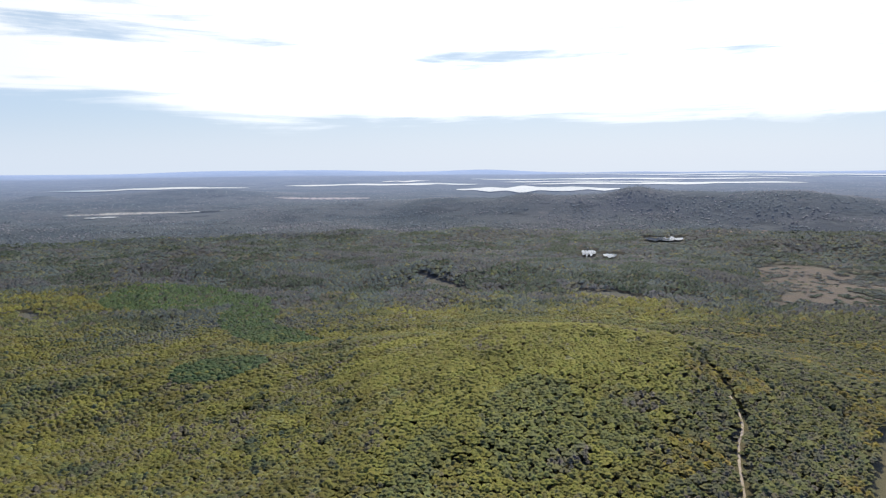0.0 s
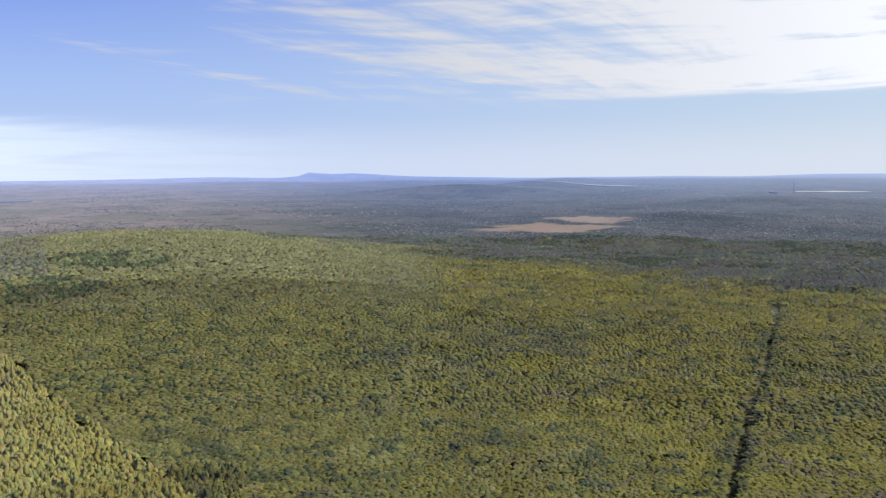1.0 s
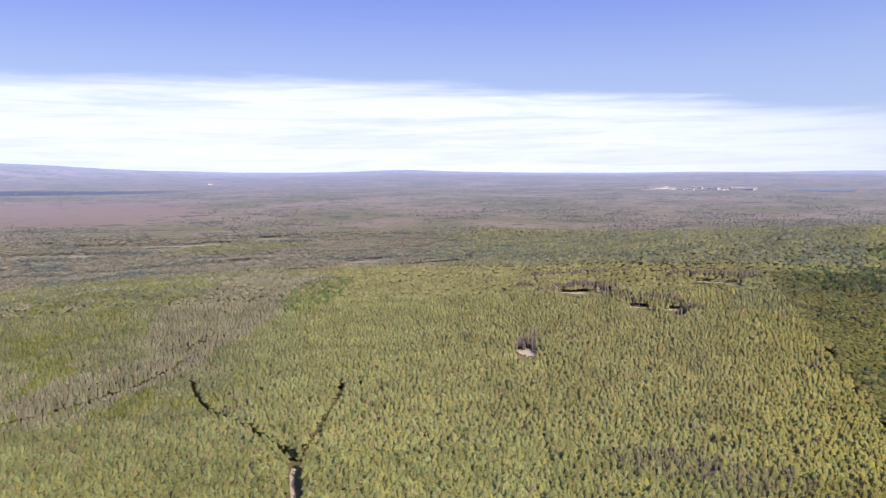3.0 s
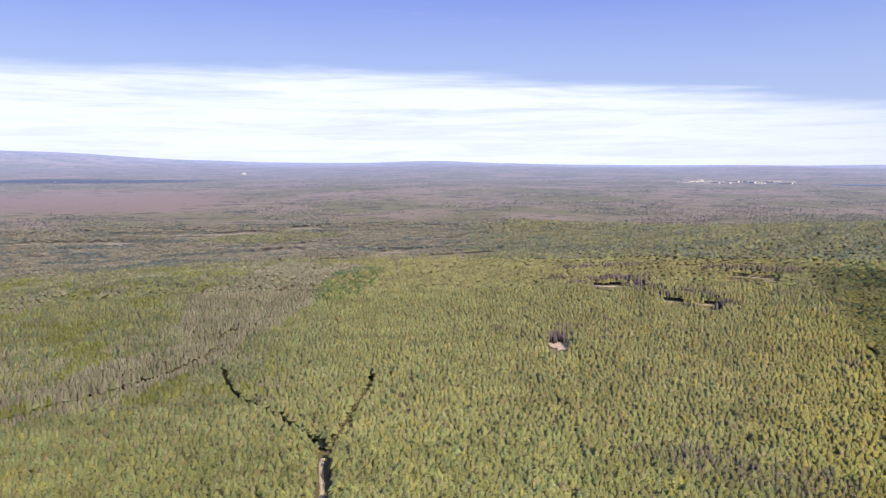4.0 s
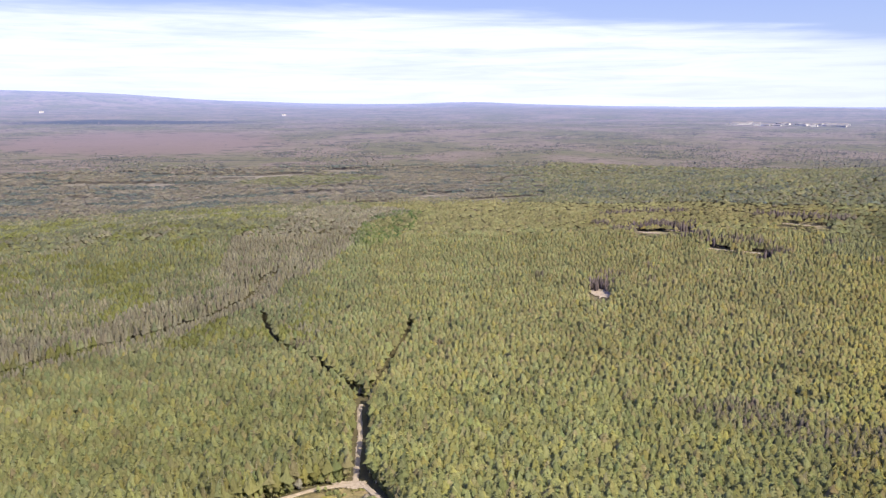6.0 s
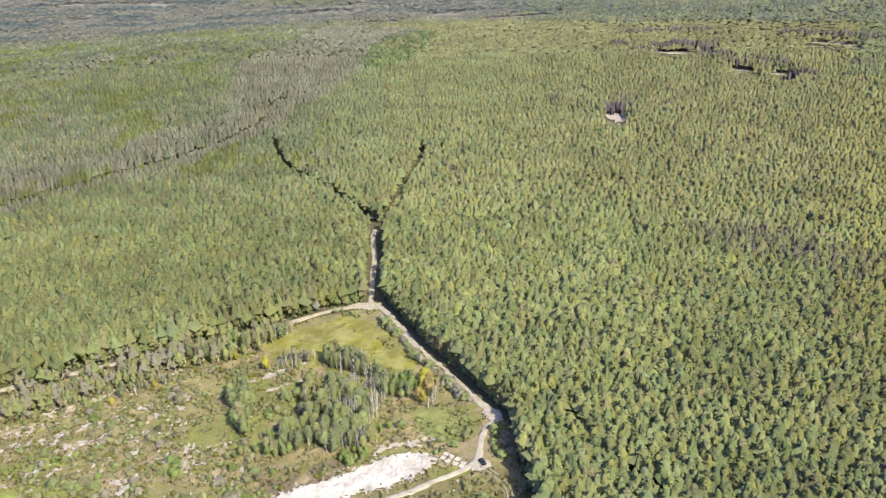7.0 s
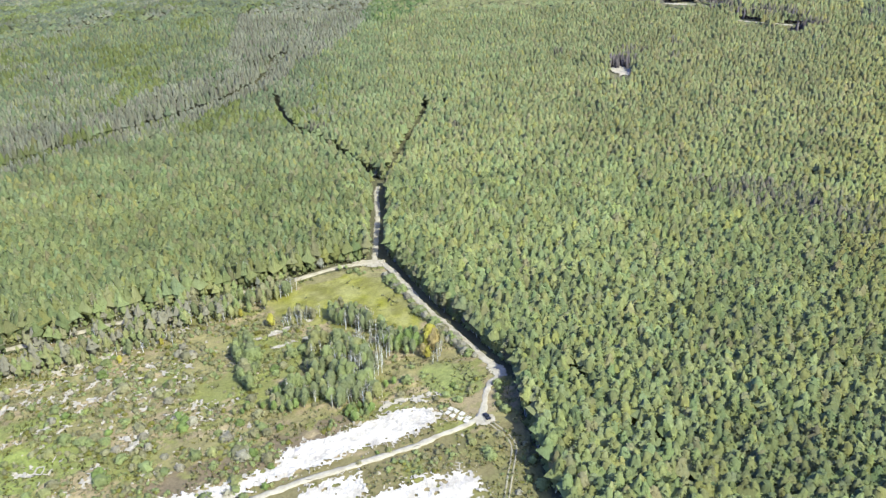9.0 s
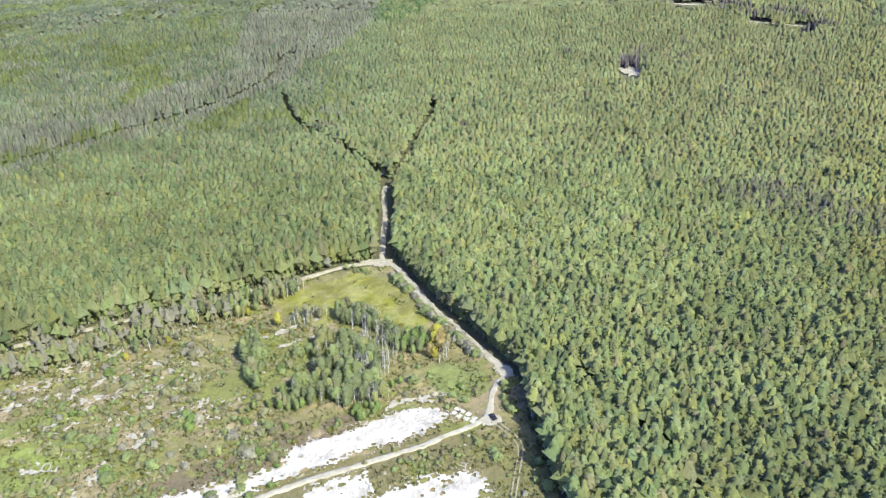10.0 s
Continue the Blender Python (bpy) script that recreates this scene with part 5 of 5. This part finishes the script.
FULL = [tree_meshes(200 + k, 16, 0.175) for k in range(8)]
SPARSE = [tree_meshes(230 + k, 7, 0.12) for k in range(4)]
BROAD = [tree_meshes(250 + k, 18, 0.255) for k in range(5)]
TINTS = {"yellow": KINDS[0], "green": KINDS[1], "olive": KINDS[2], "bare": np.array((0.43, 0.38, 0.265)), "dark": KINDS[4], "gold": np.array((0.52, 0.45, 0.10)), "orange": np.array((0.44, 0.34, 0.15)), "lush": np.array((0.27, 0.325, 0.105)), "grey": np.array((0.275, 0.290, 0.138))}
TREE_LABELS = {
    "yellow": "slender birch with yellow-green autumn leaves", "green": "leafy green birch with a pale trunk", "olive": "birch with thin olive-brown leaves",
    "bare": "nearly bare grey birch with a white trunk", "dark": "dark green young pine", "gold": "small tree in full golden autumn leaf", "orange": "small tree with orange autumn leaves", "lush": "bushy bright green willow", "grey": "upright grey-green aspen"}
tree_random = random.Random(12)


def tree(px, py, h, tint, where):
    kit = tree_random.choice(SPARSE if tint == "bare" else BROAD if tint in ("lush", "gold", "orange") or (where == "in a thicket" and tint != "dark" and tree_random.random() < 0.6) else FULL)
    ob = new("birch_tree" if tint in ("yellow", "green") else "bare_birch" if tint in ("olive", "bare") else "pine_tree" if tint == "dark" else "willow_tree" if tint == "lush" else "aspen_tree" if tint == "grey" else "autumn_tree")
    ob.matrix_world = pose(px, py, z_at(px, py) - 0.05, tree_random.uniform(-3, 3), tree_random.uniform(-3, 3), tree_random.uniform(0, 360)) @ Matrix.Diagonal((h * tree_random.uniform(0.85, 1.2), h * tree_random.uniform(0.85, 1.2), h, 1))
    for name, me in (("crown", kit[0]), ("trunk", kit[1])):
        q = new(name, me)
        q.parent = ob
        if name == "crown":
            t = TINTS[tint] * tree_random.uniform(0.85, 1.15)
            q.color = (t[0], t[1], t[2], 1)
    return tagged(ob, TREE_LABELS[tint] + " " + where, "tree", "trees " + where)


def grove(cx, cy, a, b, turn, count, low, high, mix, where, gap=1.6):
    c, s = math.cos(radians(turn)), math.sin(radians(turn))
    made = []
    for _ in range(count * 12):
        if len(made) == count:
            break
        u, v = tree_random.uniform(-1, 1), tree_random.uniform(-1, 1)
        if u * u + v * v > 1:
            continue
        px, py = cx + u * a * c - v * b * s, cy + u * a * s + v * b * c
        if any(math.hypot(px - q[0], py - q[1]) < gap for q in made):
            continue
        made.append((px, py))
        tree(px, py, tree_random.uniform(low, high), tree_random.choice(mix), where)


grove(-80, 259, 4.5, 19, 17, 34, 5, 9, ["grey", "green", "grey", "green", "olive"], "in a thicket", 1.5)
grove(-45, 262, 13, 17, 20, 52, 6, 10, ["grey", "green", "grey", "bare", "yellow"], "in a thicket")
grove(-32, 262, 9, 24, -10, 60, 7, 11, ["bare", "bare", "grey", "green", "bare"], "in a thicket", 1.4)
grove(-48, 240, 14, 8, 10, 38, 5, 9, ["green", "grey", "yellow", "bare"], "in a thicket")
grove(-33, 236, 11, 6, 20, 30, 6, 9, ["bare", "bare", "yellow", "grey"], "in a thicket", 1.2)
grove(-60, 234, 6, 6, 10, 14, 3.5, 6.5, ["lush", "green", "olive", "grey"], "in a thicket")
grove(-32, 227, 6, 4, 25, 14, 3, 5, ["lush", "lush", "green"], "in a thicket")
grove(-72, 229, 7, 4, 10, 8, 2.5, 4.5, ["lush", "green", "yellow"], "in a thicket")
grove(-98, 302, 24, 8, 22, 54, 5, 10, ["bare", "green", "yellow", "grey", "olive"], "by the road")
grove(-80, 315, 12, 5, 34, 24, 6, 10, ["bare", "grey", "olive", "bare"], "by the road")
grove(-64, 293, 9, 3.5, 25, 26, 4, 7.5, ["bare", "bare", "olive"], "on the meadow", 1.1)
grove(-44, 293, 8, 6, -30, 24, 6, 9, ["green", "grey", "green", "olive"], "on the meadow")
grove(-38, 287, 5, 8, 60, 22, 7, 11, ["bare", "bare", "bare", "grey"], "on the meadow", 1.2)
grove(-18, 271, 7, 9, 40, 24, 5, 8, ["green", "grey", "lush", "green"], "by the road")
grove(-3, 270, 5, 8, -60, 10, 4, 7, ["bare", "olive", "green", "bare"], "by the road")
for px, py, h, tint in ((-6, 273, 10, "gold"), (-4.5, 271, 9, "orange"), (-7.5, 269, 8.5, "gold"), (-5, 267.5, 9, "orange"), (-9, 263, 7, "orange"), (-7, 262, 6, "gold"), (-3, 260, 8, "bare"), (-2, 263, 8, "bare"), (-5, 258, 7, "bare"), (-76, 288, 7.5, "gold"), (-58, 237, 6, "orange"), (-20, 245, 4, "lush"), (-23, 243, 4, "lush"), (-91, 296, 5, "gold"), (-120, 275, 4, "gold"), (-133, 262, 4.5, "gold")):
    tree(px, py, h, tint, "by the road")
grove(-140, 274, 34, 10, 20, 70, 3.5, 7.5, ["yellow", "olive", "bare", "green", "grey"], "at the edge")

SHRUBS = [leafy_template(300 + k, ICO2, 0.46, 60, 0.13, 0.1) for k in range(6)]
SHRUB_MESHES = [mesh_from("shrub", v * (1, 1, 0.9), f, TREE_LEAVES, None, True, n) for v, f, n in SHRUBS]


def shrub(px, py, h, tint):
    ob = new("shrub", tree_random.choice(SHRUB_MESHES))
    w = h * tree_random.uniform(0.9, 1.5)
    ob.matrix_world = pose(px, py, z_at(px, py) - 0.1, 0, 0, tree_random.uniform(0, 360)) @ Matrix.Diagonal((w, w, h, 1))
    t = TINTS[tint] * tree_random.uniform(0.8, 1.15)
    ob.color = (t[0], t[1], t[2], 1)
    word = {"bare": "grey leafless", "olive": "olive-brown", "green": "green", "yellow": "yellowing", "lush": "bright green"}[tint]
    return tagged(ob, word + " shrub growing in the rough quarry grass", "shrub", "shrubs on the quarry floor")


for k in range(300):
    px, py = tree_random.uniform(-175, -56), tree_random.uniform(178, 275)
    if value_noise(px, py, 12, 66) > 0.40 and inside(np.array([px]), np.array([py]), QUARRY)[0]:
        shrub(px, py, tree_random.choice([1.6, 2.0, 2.4, 2.8, 3.4, 4.2]), tree_random.choice(["olive", "green", "yellow", "lush", "bare", "olive", "green"]))
for k in range(96):
    i = tree_random.random()
    a, b = ROAD_DOWN[1:-1][int(i * 3)], ROAD_DOWN[1:-1][int(i * 3) + 1]
    q = tree_random.random()
    shrub(a[0] + (b[0] - a[0]) * q - 3.9 + tree_random.uniform(-1.6, 0.8), a[1] + (b[1] - a[1]) * q + tree_random.uniform(-1.5, 0.5), tree_random.uniform(1.6, 4.4), tree_random.choice(["bare", "olive", "green", "green"]))
for px, py, h, tint in ((20, 243, 3.6, "green"), (20.5, 239, 3.2, "green"), (19.5, 235, 3.0, "green"), (20, 231, 2.8, "green"), (22, 228, 3.0, "green"), (15, 203, 3.2, "green"), (14, 206, 2.8, "green"), (19, 214, 2.4, "olive"), (29, 200, 3.4, "green"), (31, 189, 3.4, "green"), (9, 210, 2.8, "yellow"), (5, 234, 2.4, "green"), (-15, 246, 4.0, "green"), (-17, 237, 3.0, "olive"), (3, 243, 2.4, "lush"), (-43, 337, 2.6, "green"), (-46, 336, 2.6, "green"), (13, 213, 2.0, "olive"), (8, 213, 2.2, "yellow"), (9, 211, 1.8, "yellow"), (27, 192, 2.4, "green"), (23, 186, 2.0, "bare"), (-47, 336, 2.0, "green"),
                        (-41, 334, 1.8, "green"), (-39, 335, 1.9, "green"), (0, 237, 2.6, "green"), (3, 234, 2.0, "green"), (-20, 207, 2.2, "yellow"), (-24, 206, 1.7, "lush"), (19, 221, 1.2, "olive"),
                        (-52, 204, 1.4, "bare"), (-38, 214, 1.0, "bare"), (-30, 201, 1.6, "olive"), (-8, 204, 1.5, "yellow"), (-4, 202, 1.8, "olive"), (-14, 203, 1.3, "olive")):
    shrub(px, py, h, tint)
for k in range(24):
    shrub(tree_random.uniform(-30, 22), tree_random.uniform(184, 206), tree_random.uniform(0.6, 1.4), tree_random.choice(["olive", "yellow", "bare"]))

x, y = jittered(-190, 30, 170, 292, 2.0, 25)
keep = inside(x, y, QUARRY) & (near_line(x, y, TRACK) > 3) & (near_line(x, y, ROAD_DOWN) > 4) & (near_line(x, y, SIDE_TRACK) > 2.5) & (value_noise(x, y, 7, 67) + 0.5 * streaks(x, y, 16, 3.4, 68) > np.where(x > -62, 0.98, 0.80))
for ring in CHALK_BANKS:
    keep &= ~inside(x, y, ring)
x, y = x[keep], y[keep]
r = np.random.default_rng(26)
size = r.uniform(0.5, 1.9, len(x))
SCRUB = [leafy_template(330 + k, ICO1, 0.48, 18, 0.17, 0.1) for k in range(8)]
v, f, c, face = scatter(x, y, SCRUB, size * 1.4, size, np.full(len(x), -0.05), KINDS[r.choice([0, 1, 2, 1, 2, 9], len(x))] * r.uniform(0.75, 1.1, (len(x), 1)), 27)
tagged(new("low_scrub", mesh_from("low_scrub", v, f, LEAVES, c, True, face)), "low olive and green scrub over the quarry floor", "scrub", kind="stuff")

# young birches that spread from the wood over the old road
x, y = jittered(-270, -70, 225, 335, 2.9, 19)
lip = near_line(x, y, [(-74, 322), (-106, 306), (-145, 284), (-190, 258), (-250, 215)])
keep = (lip < 13 + 8 * value_noise(x, y, 18, 98)) & (near_line(x, y, ROAD_LEFT) > 2.4) & (value_noise(x, y, 8, 99) > 0.30) & (x < -96)
x, y = x[keep], y[keep]
kind = np.random.default_rng(71).choice([0, 1, 2, 3, 3], len(x))
tall = np.random.default_rng(72).uniform(3.0, 10.0, len(x))
v, f, c, face = scatter(x, y, EDGE_CROWNS, tall * 1.0, tall, np.full(len(x), 0.8), np.where((kind == 3)[:, None], np.array((0.385, 0.345, 0.235)), KINDS[kind]), 73)
thicket = tagged(new("birch_thicket", mesh_from("birch_thicket", v, f, LEAVES, c, True, face)), "thicket of young birches between wood and quarry", "thicket", kind="stuff")
v, f, c, face = scatter(x, y, [lathe_template(3, [(1.0, 0.0), (0.7, 0.7)], 3)], np.full(len(x), 0.13), tall, np.zeros(len(x)), KINDS[kind], 74)
tagged(new("trunk", mesh_from("trunk", v, f, BARK)), "pale birch trunks", kind="stuff").parent = thicket

# the rim of the wood beside the quarry, tree by tree
r = np.random.default_rng(61)
rim = []
for line, side, lo, hi in ((ROAD_DOWN, -1, 5.0, 8.0), ([(24, 246), (24, 218), (31, 184), (38, 165)], -1, 6.0, 10.0)):
    for (ax, ay), (bx, by) in zip(line, line[1:]):
        n = math.hypot(bx - ax, by - ay)
        for k in range(int(n / 2.3)):
            q, off = (k + r.random()) * 2.3 / n, r.uniform(lo, hi) * side
            px, py = ax + (bx - ax) * q + (ay - by) / n * -off, ay + (by - ay) * q + (bx - ax) / n * -off
            tree(px, py, r.uniform(7.5, 12), tree_random.choice(["green", "yellow", "green", "green", "olive", "green"]), "at the rim")

# grass tufts and low herbs
x, y = jittered(-210, 40, 168, 345, 1.5, 15)
keep = inside(x, y, QUARRY) & (near_line(x, y, TRACK) > 2.4) & (near_line(x, y, ROAD_LEFT) > 2.2) & (near_line(x, y, ROAD_DOWN) > 2.8) & (value_noise(x, y, 7, 90) > 0.36)
for ring in CHALK_BANKS:
    keep &= ~inside(x, y, ring) | (value_noise(x, y, 3, 91) > 0.88)
keep &= ~inside(x, y, MEADOW) | (value_noise(x, y, 4, 92) > 0.75)
x, y = x[keep], y[keep]
r = np.random.default_rng(17)
TUFTS = [spray_template(400 + k, 6, 0.5, 0.6, 0.0, 0.5) for k in range(8)]
kind = r.choice([0, 1, 2, 2, 9], len(x))
v, f, c, face = scatter(x, y, TUFTS, r.uniform(0.4, 1.3, len(x)), r.uniform(0.3, 1.1, len(x)), np.full(len(x), 0.05), KINDS[kind] * r.uniform(0.5, 0.95, (len(x), 1)), 18)
tagged(new("grass_tufts", mesh_from("grass_tufts", v, f, LEAVES, c, True, face)), "rank grass tufts and low herbs on the quarry floor", "grass", kind="stuff")

# ---- the parked car ----


def car(m):
    ob = new("car")
    ob.matrix_world = m
    bm = bmesh.new()
    box(bm, 0, 0, 0.62, 4.3, 1.75, 0.62, 0.14)
    body = part("body", bm, CAR_PAINT, ob, "dark painted car body")
    bm = bmesh.new()
    vs = box(bm, -0.25, 0, 1.18, 2.5, 1.55, 0.55, 0.0)
    for q in vs:
        if q.co.z > 1.2:
            q.co.x, q.co.y = -0.25 + (q.co.x + 0.25) * 0.72, q.co.y * 0.84
    bmesh.ops.bevel(bm, geom=list(bm.edges), offset=0.07, segments=2, affect="EDGES")
    part("cabin", bm, CAR_PAINT, ob)
    for name, cx, cz, sx, sz, tilt in (("windscreen", 0.83, 1.18, 0.04, 0.46, -38), ("rear_window", -1.33, 1.18, 0.04, 0.44, 38)):
        bm = bmesh.new()
        box(bm, 0, 0, 0, sx, 1.25, sz)
        bm.transform(Matrix.Translation((cx, 0, cz)) @ Matrix.Rotation(radians(tilt), 4, "Y"))
        part(name, bm, CAR_GLASS, ob)
    for s in (-1, 1):
        bm = bmesh.new()
        box(bm, -0.25, s * 0.735, 1.17, 1.9, 0.05, 0.32)
        part("side_window", bm, CAR_GLASS, ob)
        bm = bmesh.new()
        box(bm, 2.13, s * 0.62, 0.72, 0.08, 0.3, 0.16, 0.02)
        part("headlight", bm, CHROME, ob)
        bm = bmesh.new()
        box(bm, 0.75, s * 0.96, 1.0, 0.14, 0.2, 0.14, 0.03)
        part("mirror", bm, CAR_PAINT, ob)
    for cx in (-1.35, 1.35):
        for s in (-1, 1):
            bm = bmesh.new()
            bmesh.ops.create_cone(bm, cap_ends=True, segments=20, radius1=0.33, radius2=0.33, depth=0.22, matrix=Matrix.Translation((cx, s * 0.79, 0.33)) @ Matrix.Rotation(radians(90), 4, "X"))
            wheel = part("wheel", bm, RUBBER, ob)
            bm = bmesh.new()
            bmesh.ops.create_cone(bm, cap_ends=True, segments=16, radius1=0.2, radius2=0.16, depth=0.04, matrix=Matrix.Translation((cx, s * 0.91, 0.33)) @ Matrix.Rotation(radians(90 * s), 4, "X"))
            part("rim", bm, CHROME, wheel)
    return tagged(ob, "dark parked car on the pale dirt track junction", "car")


car(pose(14.8, 223.6, z_at(14.8, 223.6) + 0.62, 0, 0, -62) @ Matrix.Diagonal((0.86, 0.88, 0.92, 1)))
